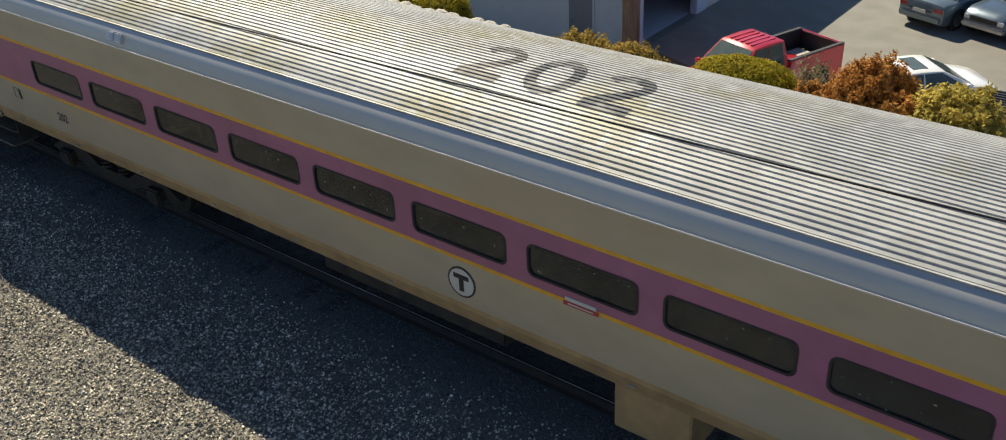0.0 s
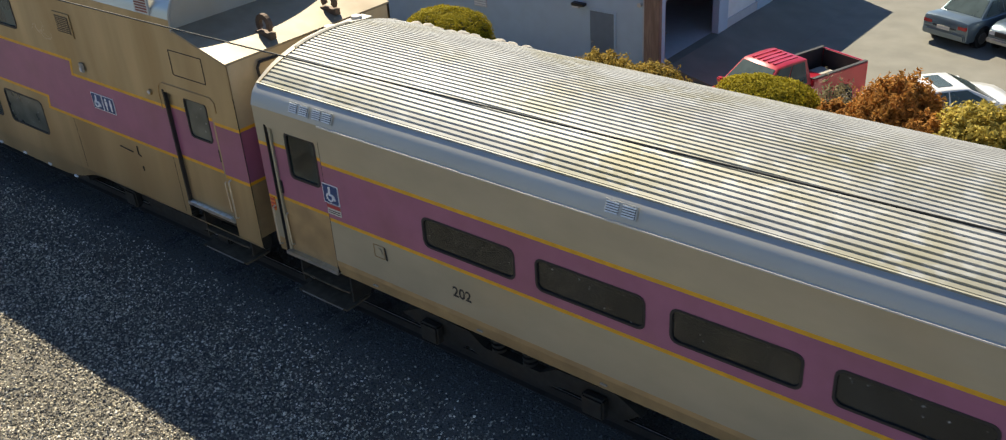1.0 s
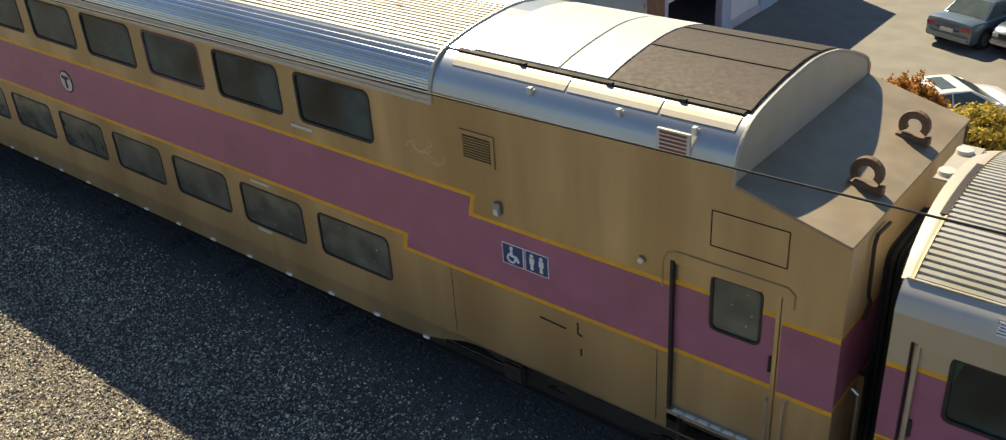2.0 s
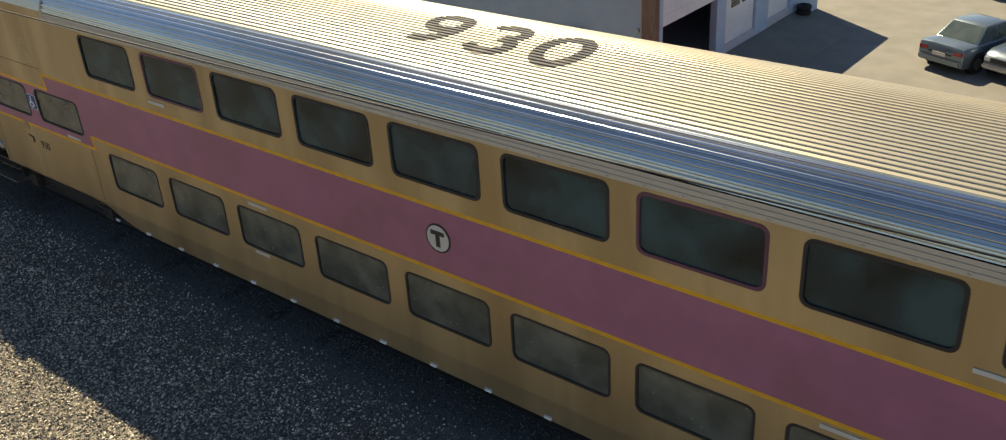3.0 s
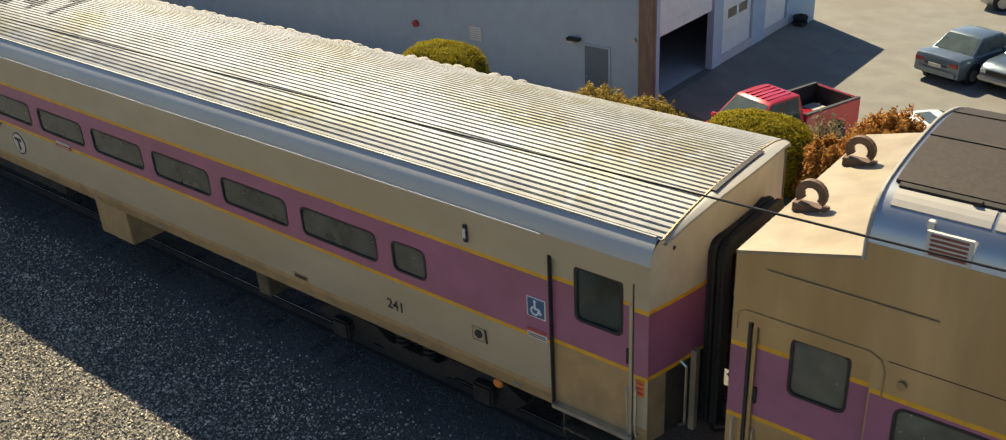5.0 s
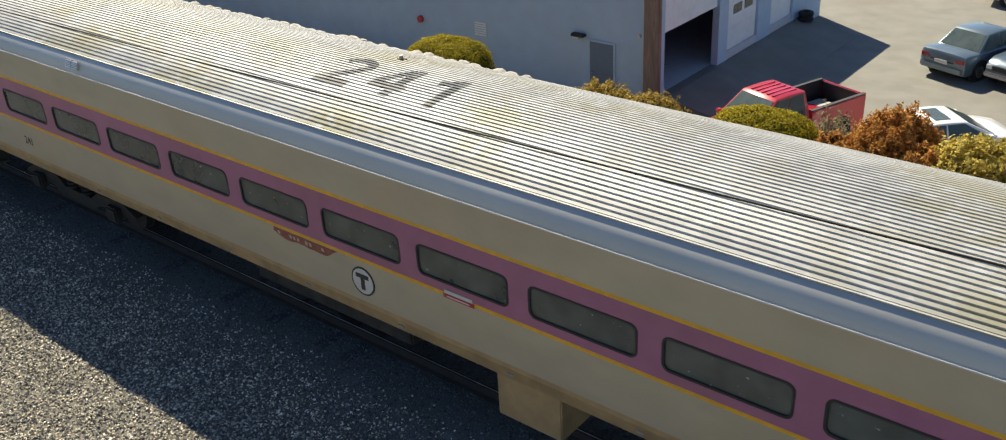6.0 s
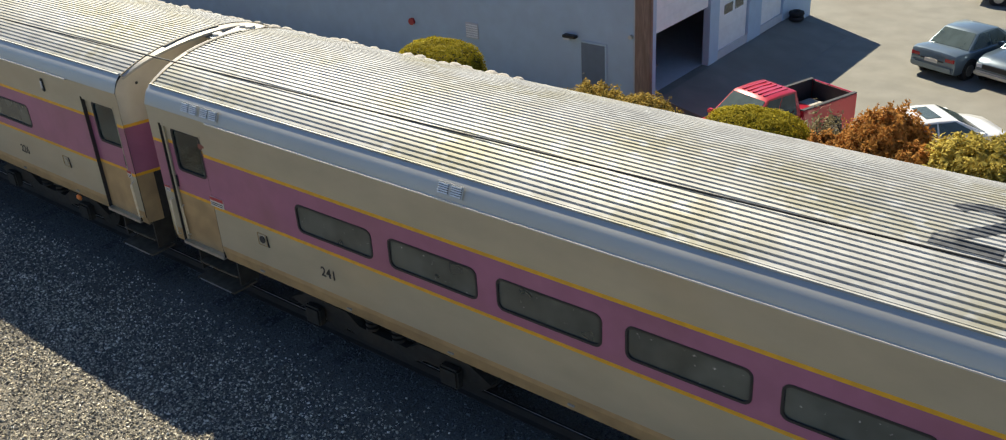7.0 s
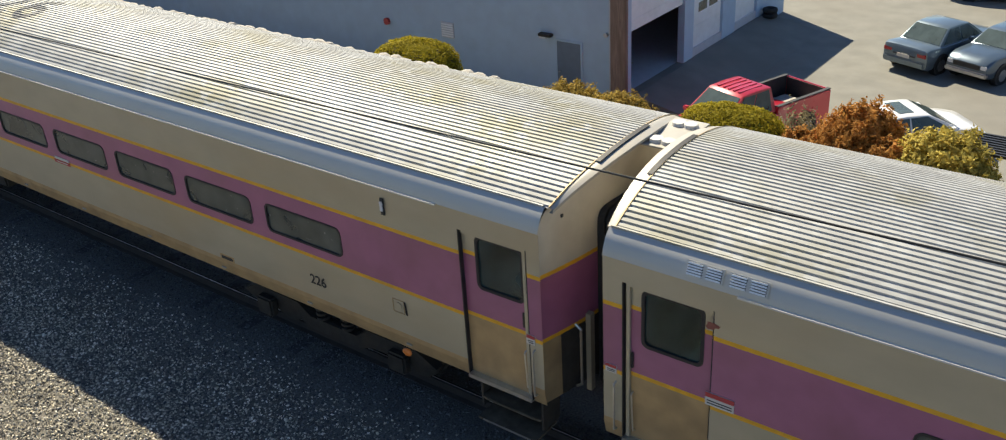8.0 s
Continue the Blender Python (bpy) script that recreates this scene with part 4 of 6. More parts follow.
coach_c = coach("226", "single-level coach with tan sides and a clean purple band", True, (1,), 11.7,
                [("number", 21.55, 1.56), ("ring", 22.98, 1.67), ("lamp", 22.92, 3.02), ("slot", 19.65, 1.33), ("orange", 23.0, 0.98), ("sticker", 15.5, 15.9),
                 ("notice", LB - 0.14, LB - 0.03, 1.86, 1.98)], lead=(0.1, 1.03, 0.2, 0.83), t1=LB + 0.07)

# two-level car
BL = 25.4
BI_TOP = smooth_poly([(-1.525, 4.17), (-1.475, 4.32), (-1.385, 4.45), (-1.19, 4.555), (-0.8, 4.63), (-0.34, 4.675), (0.06, 4.68), (0.52, 4.605), (0.86, 4.495),
                      (1.15, 4.38), (1.385, 4.27), (1.48, 4.2), (1.525, 4.1)])
BI_RIBS = ribbed(BI_TOP, 0.066, 0.0145, (0, 0, 0, 0.75, 1, 1, 1, 0.75))
BI_X0, BI_X1 = 4.2, 20.68


def bilevel_bend(z):
    return 1.525


def bilevel_paint(x, z):
    low, high = (1.93, 2.80) if x < 3.6 else (1.93, 3.05) if x < 4.75 else (2.14, 3.05) if x < 20.0 else (1.93, 3.05) if x < 21.15 else (1.93, 2.80)
    if low < z < high:
        if z < low + 0.05 or z > high - 0.05:
            return ("stripe", YELLOW, 1 if z > 2.5 else 0)
        return ("purple_band", PURPLE, 0)
    return ("upper_panel", BISTEEL, 0) if z > 2.5 else ("lower_panel", BILOWER, 1)


def bilevel():
    car = tagged(new("bilevel_coach"), "two-level coach with brownish steel sides, purple band and ribbed roof", "train car", "carriages of the train")
    cols = [5.14 + 1.651 * i for i in range(9)]
    top_z, low_z, mid_z = (3.285, 3.945), (1.35, 1.975), (2.13, 2.70)
    mids = [(1.53, 2.83), (3.16, 4.5)]
    m = 0.04
    for side in (-1, 1):
        wins = []
        for x in cols:
            for z in (top_z, low_z):
                wins.append((x, x + 1.32, *z))
        for a, b in mids:
            wins.append((a, b, *mid_z))
        holes = [((a - m, b + m, c - m, d + m), (a, b, c, d), 0.09) for a, b, c, d in wins]
        xs = [0, 0.16, 1.3, 3.6, 4.75, 20.0, 21.15, BL - 1.72, BL - 0.55, BL] + [v for a, b, c, d in wins for v in (a - m, b + m)]
        zs = [0.95, 1.35 - m, 1.975 + m, 1.93, 1.98, 2.09, 2.14, 2.19, 2.74, 2.75, 2.80, 3.0, 3.05, 3.285 - m, 3.945 + m, 4.0]
        gaps = [(0.16, 1.3, 0.9, 3.05), (BL - 1.72, BL - 0.55, 0.9, 3.05), (0, 1.1, 3.74, 4.1), (BL - 1.1, BL, 3.74, 4.1)]
        xs += [1.1, BL - 1.1]
        zs += [3.74]
        wall_bands(car, xs, zs, bilevel_paint, holes, gaps, side, bilevel_bend)
        for w in wins:
            pane(car, w, 0.09, side * 1.525, side, PLUM if w[2] > 3 and min(abs(w[0] - cols[1]), abs(w[0] - cols[6])) < 0.1 else None, glazing=None if w[2] > 3 else HAZED)
        # low-floor skirt with curved ends
        bm = bmesh.new()
        prof = [(0.0, 0.95), (0.0, 0.9)] + smooth_poly([(4.2, 0.9), (4.6, 0.86), (5.0, 0.74), (5.5, 0.65), (6.1, 0.63)], 4)
        prof += [(BL - x, z) for x, z in smooth_poly([(6.1, 0.63), (5.5, 0.65), (5.0, 0.74), (4.6, 0.86), (4.2, 0.9)], 4)] + [(BL, 0.9), (BL, 0.95)]
        for p, q in zip(prof[1:-2], prof[2:-1]):
            y = side * 1.525
            bm.faces.new([bm.verts.new(v) for v in ((p[0], y, 0.95), (q[0], y, 0.95), (q[0], side * 1.50, q[1]), (p[0], side * 1.50, p[1]))])
        part("skirt", bm, BILOWER, car)
        cuts = (1.93, 1.98, 2.75, 2.80)
        side_door(car, 0.16, 1.3, 1.2, 3.05, (0.56, 1.09, 2.38, 2.99), cuts, side, 0.08, BISTEEL)
        side_door(car, BL - 1.72, BL - 0.55, 1.2, 3.05, (BL - 1.3, BL - 0.78, 2.38, 2.99), cuts, side, BL - 0.45, BISTEEL)
        steps(car, 0.2, 1.25, side, 1.16)
        steps(car, BL - 1.67, BL - 0.6, side, 1.16)
        # fluted band over the upper windows
        flutes = []
        for k in range(3):
            z = 4.0 + 0.055 * k
            flutes += [(side * 1.527, z), (side * 1.527, z + 0.006), (side * 1.536, z + 0.01), (side * 1.536, z + 0.05)] if side < 0 or k < 2 else []
        part("fluted_band", sheet(flutes, (BI_X0, BI_X1)), ROLL, car)
        for k in range(40):
            x = BI_X0 + 0.25 + 0.41 * k
            part("rivet", boxm(x, x + 0.03, *sorted((side * 1.536, side * 1.541)), 4.02, 4.034), CAP, car)
        for a, b in ((1.1, BI_X0), (BI_X1, BL - 1.1)):
            part("hood_side", sheet([(side * 1.527, 4.0), (side * 1.527, 4.17 if side < 0 else 4.1)], (a, b)), BISTEEL, car)
        if side < 0:
            for k in range(20):
                x = 5.6 + 0.9 * k - 0.8
                if x < 20.3:
                    part("sill_tab", boxm(x, x + 0.1, -1.53, -1.505, 0.655, 0.69), DOORWHITE, car)
            # slanted joins of the stripe
            for xa, za, xb, zb in ((3.565, 3.05, 3.635, 2.752), (4.72, 2.19, 4.78, 1.932), (19.97, 1.932, 20.03, 2.19), (21.115, 2.752, 21.185, 3.05)):
                bm = bmesh.new()
                loft(bm, [[(xa - 0.03, -1.528, za), (xa + 0.03, -1.528, za), (xa + 0.03, -1.524, za), (xa - 0.03, -1.524, za)],
                          [(xb - 0.03, -1.528, zb), (xb + 0.03, -1.528, zb), (xb + 0.03, -1.524, zb), (xb - 0.03, -1.524, zb)]])
                part("stripe_step", bm, YELLOW, car)
    near_ribs = [p for p in BI_RIBS[:len(BI_RIBS) // 2] if p[0] < -1.24]
    far_ribs = [p for p in BI_RIBS[len(BI_RIBS) // 2:] if p[0] > 1.24]
    part("roof", sheet(BI_RIBS[len(near_ribs) - 1:len(BI_RIBS) - len(far_ribs) + 1], (BI_X0, BI_X1)), BIROOF, car, "bright ribbed steel roof")
    for ribs in (near_ribs, far_ribs):
        part("roof_flank", sheet(ribs, (BI_X0, BI_X1)), FLANK, car, "mirror-bright ribbed roof flank")
    arch = [(-1.527, 4.0)] + BI_TOP + [(1.527, 4.0)]
    for x in (BI_X0, BI_X1):
        bm = bmesh.new()
        hoop(bm, [(x, y * 1.004, z + 0.014) for y, z in arch[::2]], 0.022, 6)
        part("roof_band", bm, ROLL, car, "bright steel band round the roof")
    # hoods with air units at both ends
    for end in (0, 1):
        def ex(x):
            return BL - x if end else x
        hood = [p for p in BI_TOP]
        inner = 4.72 if end else 4.2
        a, b = sorted((ex(1.1), ex(inner)))
        part("hood", sheet(hood, (a, b)), HOODSTEEL, car, "smooth steel hood over the air unit", True)
        bm = bmesh.new()
        xr = ex(1.1)
        bm.faces.new([bm.verts.new((xr, y, z)) for y, z in [(-1.52, 3.9)] + [(y, z - 0.004) for y, z in arch] + [(1.52, 3.9)]])
        part("hood_end", bm, CAP, car)
        bm = bmesh.new()
        hoop(bm, [(xr, y, z + 0.005) for y, z in arch[::2]], 0.02, 6)
        part("hood_lip", bm, CAP, car)

        def plate(x0, x1, y0, y1, lift, mat, name, label="", k=10):
            ys = np.linspace(y0, y1, k)
            yy, zz = np.array([p[0] for p in BI_TOP]), np.array([p[1] for p in BI_TOP])
            line = [(float(y), float(np.interp(y, yy, zz))) for y in ys]
            ring = [(y, z + lift) for y, z in line] + [(y, z + 0.004) for y, z in line[::-1]]
            bm = bmesh.new()
            loft(bm, [[(x, y, z) for y, z in ring] for x in sorted((ex(x0), ex(x1)))])
            return part(name, bm, mat, car, label)
        o = 0.44 if end else 0.0
        plate(1.16, 2.2 + o, -1.165, 0.72, 0.03, GRILLE, "air_grille", "brown perforated air intake grille")
        for y in (-0.4, 0.25):
            plate(1.16, 2.2 + o, y, y + 0.03, 0.04, UNDER, "grille_bar", "", 3)
        plate(2.22 + o, 2.78 + o, -1.165, 0.72, 0.035, PANEL, "roof_panel", "white roof cover panel")
        plate(2.81 + o, 3.9 + o, -1.165, 0.72, 0.035, PANEL, "roof_panel", "white roof cover panel")
        plate(3.92 + o, inner - 0.04, -1.2, 1.2, 0.02, HOODSTEEL, "roof_panel")
        plate(1.2, 4.1 + o, -1.215, -1.17, 0.022, IRON, "hinge_rail", "dark hinge line along the roof panels", 3)
        for x0, x1 in ((1.2, 1.95), (1.98, 3.0), (3.03, 4.05 + o)):
            plate(x0, x1, -1.38, -1.235, 0.012, CAP, "hood_flap", "", 4)
        for x in (1.55, 2.35, 3.4):
            part("latch", boxm(ex(x) - 0.022, ex(x) + 0.022, -1.47, -1.42, 4.38, 4.45), WHITE, car)
            part("catch", boxm(ex(x + 0.25) - 0.03, ex(x + 0.25) + 0.03, -1.24, -1.19, 4.545, 4.585), IRON, car)
        # louvre in the hood's flank
        lv = part("hood_louvre", boxm(ex(1.72) - 0.17, ex(1.72) + 0.17, -1.532, -1.5, 4.18, 4.4), WHITE, car, "white louvre in the hood")
        bm = bmesh.new()
        for k in range(5):
            box(bm, ex(1.72) - 0.14, ex(1.72) + 0.14, -1.536, -1.5325, 4.2 + 0.04 * k, 4.222 + 0.04 * k)
        part("slats", bm, RUST, lv)
        # low deck outside the hood
        a, b = sorted((ex(0.0), ex(1.1)))
        bm = bmesh.new()
        loft(bm, [[(x, -1.535, z), (x, 1.535, z), (x, 1.535, z - 0.03), (x, -1.535, z - 0.03)] for x, z in ((ex(0.0), 3.75), (ex(1.1), 4.04))])
        part("deck", bm, DECKSTEEL, car, "pale sloping deck at the carriage end")
        for sy in (-1, 1):
            bm = bmesh.new()
            loft(bm, [[(ex(0.0), y, 3.739), (ex(1.1), y, 3.739), (ex(1.1), y, 4.01), (ex(0.0), y, 3.741)] for y in (sy * 1.525, sy * 1.48)])
            part("shoulder", bm, BISTEEL, car)
        for y in (-0.6, 0.6):
            bm = bmesh.new()
            cx = ex(0.27)
            ringo = [(0.15 * math.cos(t), 0.16 + 0.15 * math.sin(t)) for t in np.linspace(-0.6, math.pi + 0.6, 14)]
            ringi = [(0.075 * math.cos(t), 0.16 + 0.075 * math.sin(t)) for t in np.linspace(-0.6, math.pi + 0.6, 14)]
            loft(bm, [[(cx + px, y - 0.03, 3.82 + pz), (cx + px, y + 0.03, 3.82 + pz), (cx + qx, y + 0.03, 3.82 + qz), (cx + qx, y - 0.03, 3.82 + qz)]
                      for (px, pz), (qx, qz) in zip(ringo, ringi)])
            box(bm, cx - 0.16, cx + 0.16, y - 0.05, y + 0.05, 3.79, 3.88)
            part("lifting_lug", bm, LUG, car, "brown steel lifting lug")
        flat = [(-1.52, 3.72), (-0.8, 3.74), (0, 3.745), (0.8, 3.74), (1.52, 3.72)]
        carriage_end(car, ex(0.02), 1 if end else -1, flat, (1.93, 1.98, 2.75, 2.80), BISTEEL)
        bm = bmesh.new()
        xe = ex(0.0) + (0.02 if end else -0.02)
        tube(bm, [(xe, -0.7, 3.6), (xe, -1.0, 3.62), (xe, -1.05, 3.55), (xe, -1.02, 3.0), (xe, -0.95, 2.9), (xe, -1.05, 2.75)], 0.02)
        part("conduit", bm, GASKET, car)
    interior(car, 1.3, BL - 1.3, 1.25, 4.1)
    part("upper_floor", boxm(4.8, BL - 4.8, -1.42, 1.42, 2.5, 2.6), LINER, car)
    seats(car, 2.6, 5.4, 20.0, 0.83)
    seats(car, 0.95, 5.4, 20.0, 0.83)
    part("well_floor", boxm(5.0, BL - 5.0, -1.42, 1.42, 0.6, 0.68), UNDER, car)
    part("centre_sill", boxm(0.3, BL - 0.3, -1.2, 1.2, 0.9, 1.15), UNDER, car)
    for x in (2.75, BL - 2.75):
        bogie(car, x)
    for end in (0, 1):
        def dx(x):
            return BL - 0.4 - x if end else x
        for side in (-1, 1):
            bm = bmesh.new()
            tube(bm, [(dx(x), side * 1.53, z) for x, z in ((0.05, 2.95), (0.05, 3.1), (0.12, 3.16), (1.26, 3.16), (1.36, 3.11), (1.4, 3.0), (1.4, 2.72))], 0.009, 5)
            part("door_surround", bm, SILL, car, "dark seal round the doorway")
    # fittings
    logo(car, 12.37, 2.62, 0.19)
    rs = random.Random(21)
    # Thin bright squiggles imitate glints that show on the upper side.
    for x0 in (3.05, 20.25):
        for k in range(3):
            bm = bmesh.new()
            x, z, a = x0 + 0.2 + rs.uniform(0, 0.25), 3.3 + 0.12 * k, rs.uniform(0, 6)
            line = []
            for i in range(26):
                a += rs.uniform(-0.9, 1.1)
                x += 0.026 * math.cos(a)
                z += 0.026 * math.sin(a)
                line.append((x, max(3.2, min(3.95, z))))
            for (xa, za), (xb, zb) in zip(line, line[1:]):
                d = Vector((xb - xa, 0, zb - za))
                n = Vector((-d.z, 0, d.x)).normalized() * 0.0022
                p, q = Vector((xa, -1.5275, za)), Vector((xb, -1.5275, zb))
                bm.faces.new([bm.verts.new(v) for v in (p - n, q - n, q + n, p + n)])
            part("glint_lines", bm, CHROME, car, "fine bright lines drawn as glints on the steel")
    bm = bmesh.new()
    tube(bm, [(x, -1.528, z) for x, z in ((HATCH[0], HATCH[2]), (HATCH[1], HATCH[2]), (HATCH[1], HATCH[3]), (HATCH[0], HATCH[3]), (HATCH[0], HATCH[2]))], 0.006, 4)
    part("panel_outline", bm, GASKET, car)
    rl = part("round_lamp", rod(bmesh.new(), (LAMP_BI[0], -1.526, LAMP_BI[1]), (LAMP_BI[0], -1.55, LAMP_BI[1]), 0.045, 14), SILL, car)
    part("lens", rod(bmesh.new(), (LAMP_BI[0], -1.5505, LAMP_BI[1]), (LAMP_BI[0], -1.558, LAMP_BI[1]), 0.03, 12), LAMPGLASS, rl)
    side_text(car, "930", *NO_BI, 0.2)
    access_sign(car, 2.86, 3.13, 2.30, 2.57)
    access_sign(car, BL - 3.84, BL - 3.54, 2.30, 2.57)
    toilet_sign(car, BL - 3.52, BL - 3.2, 2.30, 2.57)
    v = part("side_louvre", boxm(21.06, 21.54, -1.54, -1.526, 3.44, 3.82), BISTEEL, car, "square louvred vent")
    part("recess", boxm(21.11, 21.49, -1.543, -1.5405, 3.49, 3.77), BLACK, v)
    bm = bmesh.new()
    for k in range(9):
        box(bm, 21.11, 21.49, -1.552, -1.5435, 3.495 + 0.031 * k, 3.508 + 0.031 * k)
    part("slats", bm, BISTEEL, v)
    lb = part("lamp_base", boxm(21.49, 21.58, -1.57, -1.526, 2.89, 3.05, 0.01), CAP, car)
    part("lens", boxm(21.505, 21.565, -1.58, -1.5705, 2.91, 2.98), LAMPGLASS, lb)
    bm = bmesh.new()
    rod(bm, (1.55, -1.526, 2.93), (1.55, -1.55, 2.93), 0.042, 14)
    part("round_lamp", bm, SILL, car)
    for xa, xb in ((1.42, 3.55),):
        part("panel_seam", boxm(xa, xb, -1.5275, -1.5252, 3.118, 3.126), GASKET, car)
    for xq in (1.39, 4.62, 20.72, 23.55):
        part("panel_seam", boxm(xq, xq + 0.008, -1.5275, -1.5252, 1.0, 1.92), GASKET, car)
    hb = part("round_hatch", rod(bmesh.new(), (2.5, -1.526, 1.9), (2.5, -1.534, 1.9), 0.085, 20), BILOWER, car)
    part("hatch_cap", rod(bmesh.new(), (2.5, -1.5345, 1.9), (2.5, -1.538, 1.9), 0.068, 20), BISTEEL, hb)
    bm = bmesh.new()
    box(bm, 0.3, 1.75, -1.54, -1.526, 3.63, 3.642)
    part("gutter", bm, SILL, car)
    for x0, x1, z in ((3.95, 4.35, 2.0), (6.75, 7.15, 3.17), (18.15, 18.55, 3.17), (17.0, 17.4, 2.06), (8.75, 9.15, 2.06), (8.7, 9.0, 1.27), (16.95, 17.25, 1.27)):
        plaque(car, x0, x1, z, z + 0.045, WHITE, "strip_label", "thin white label strip")
    bm = bmesh.new()
    tube(bm, [(2.5, -1.535, 1.72), (2.62, -1.535, 1.70), (2.62, -1.535, 1.6)], 0.01, 5)
    part("hook", bm, GASKET, car)
    for pts in (((22.56, 1.86), (22.56, 1.72), (22.62, 1.7)), ((22.6, 1.52), (22.6, 1.44)), ((22.05, 1.74), (22.4, 1.72))):
        bm = bmesh.new()
        tube(bm, [(px, -1.532, pz) for px, pz in pts], 0.009, 5)
        part("hook", bm, GASKET, car)
    roof_text(car, "930", 11.31, -0.76, BI_RIBS, (FRESHINK,), 0.875, 0.61, 0.84, 0.17)
    yy, zz = np.array([p[0] for p in BI_TOP]), np.array([p[1] for p in BI_TOP])
    for x, y in ((18.8, -0.61), (18.79, -0.02), (19.44, -0.08), (19.4, -0.6), (19.1, -0.06), (19.08, -0.62), (18.8, -0.35), (19.42, -0.3)):
        z = float(np.interp(y, yy, zz)) + 0.02
        part("roof_mark", boxm(x - 0.06, x + 0.06, y - 0.014, y + 0.014, z, z + 0.004), RED, car, "red dash painted on the roof")
    return car


bilevel_coach = bilevel()
TRAIN = [(coach_a, -18.55), (bilevel_coach, -44.35), (coach_b, -70.28), (coach_c, -96.3)]

# ---- the ground and the line ----


def lay(y):
    """The ground's height across the line: ballast bed, bench with shrubs, bank, car park."""
    ys = (-600, -60, -6, -3.0, -1.6, 1.6, 3.2, 7.5, 9.2, 11.4, 13.2, 14, 600)
    zs = (-0.6, -0.5, -0.36, -0.34, -0.185, -0.185, -0.5, -0.6, -1.5, -1.75, -3.75, -3.9, -3.9)
    return float(np.interp(y, ys, zs))


def ground():
    bm = bmesh.new()
    ys = [-600, -60, -20, -9, -6, -4.5, -3.0, -1.6, 1.6, 3.2, 5, 7.5, 9.2, 11.4, 13.2, 14, 20, 30, 60, 150, 600]
    xs = [-600, -150, -60, -30, -15, 0, 15, 60, 150, 600]
    grid = [[bm.verts.new((x, y, lay(y))) for x in xs] for y in ys]
    for j in range(len(ys) - 1):
        for i in range(len(xs) - 1):
            f = bm.faces.new((grid[j][i], grid[j][i + 1], grid[j + 1][i + 1], grid[j + 1][i]))
            yc = (ys[j] + ys[j + 1]) / 2
            f.material_index = 0 if yc < 4 else 1 if yc < 13.3 else 2
    ob = part("ground", bm, [BALLAST, SOIL, ASPHALT])
    tagged(ob, "ballast bed, earth bank and worn asphalt car park", "ground", kind="structure")


ground()


def stones(name, label, n, y0, y1, mat, seed, dimmed=False):
    """Loose crushed stones over the bed."""
    rng = np.random.default_rng(seed)
    x = rng.uniform(-27, -3.5, n)
    y = rng.uniform(y0, y1, n)
    # Dark stones thicken toward the train: its shade put into their colour.
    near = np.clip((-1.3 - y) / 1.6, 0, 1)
    keep = ((np.abs(x + 11 + (y + 3) * 0.8) < 9.5) | (y > -3.6)) & (rng.uniform(0, 1, n) < (1 - near if dimmed else near))
    x, y = x[keep], y[keep]
    n = len(x)
    z = np.array([lay(v) for v in y]) + rng.uniform(-0.004, 0.022, n)
    base = np.array([(1, 0, 0), (-1, 0, 0), (0, 1, 0), (0, -1, 0), (0, 0, 1), (0, 0, -1)], float)
    tri = np.array([(0, 2, 4), (2, 1, 4), (1, 3, 4), (3, 0, 4), (2, 0, 5), (1, 2, 5), (3, 1, 5), (0, 3, 5)])
    size = rng.uniform(0.010, 0.025, (n, 1, 1))
    v = base[None] * rng.uniform(0.6, 1.3, (n, 6, 1)) + rng.uniform(-0.3, 0.3, (n, 6, 3))
    v[:, :, 2] *= 0.75
    a = rng.uniform(0, 6.283, n)
    c, s = np.cos(a)[:, None], np.sin(a)[:, None]
    tilt = rng.uniform(-0.6, 0.6, n)[:, None]
    vx, vy, vz = v[:, :, 0] * c - v[:, :, 1] * s, v[:, :, 0] * s + v[:, :, 1] * c, v[:, :, 2]
    vz, vx = vz * np.cos(tilt) - vx * np.sin(tilt), vz * np.sin(tilt) + vx * np.cos(tilt)
    v = np.stack([vx, vy, vz], -1) * size + np.stack([x, y, z], -1)[:, None]
    f = (tri[None] + 6 * np.arange(n)[:, None, None]).reshape(-1, 3)
    me = bpy.data.meshes.new(name)
    me.from_pydata(v.reshape(-1, 3), [], f.tolist())
    me.materials.append(mat)
    tagged(new(name, me), label, "gravel", kind="stuff")


stones("ballast_stones", "loose grey and tan crushed ballast stones", 170000, -6.8, -1.3, STONE, 3)
stones("track_stones", "crushed stones by the rails, dark with grime and the train's shade", 26000, -2.9, -0.2, SHADESTONE, 4, True)

RAIL = [(-0.075, -0.17), (0.075, -0.17), (0.07, -0.155), (0.012, -0.135), (0.012, -0.045), (0.036, -0.03), (0.036, -0.006), (0.028, 0.0), (0.006, 0.0015), (-0.012, 0.0015),
        (-0.028, 0.0), (-0.036, -0.006), (-0.036, -0.03), (-0.012, -0.045), (-0.012, -0.135), (-0.07, -0.155)]
for y0 in (-0.755, 0.755):
    bm = bmesh.new()
    loft(bm, [[(x, y0 + a, b) for a, b in RAIL] for x in (-300, 200)])
    for f in bm.faces:
        f.material_index = 1 if f.calc_center_median().z > 0.0012 else 0
    tagged(part("rail", bm, [RAILSIDE, RAILHEAD]), "steel running rail with a worn bright head", "rail", "running rails", "structure")

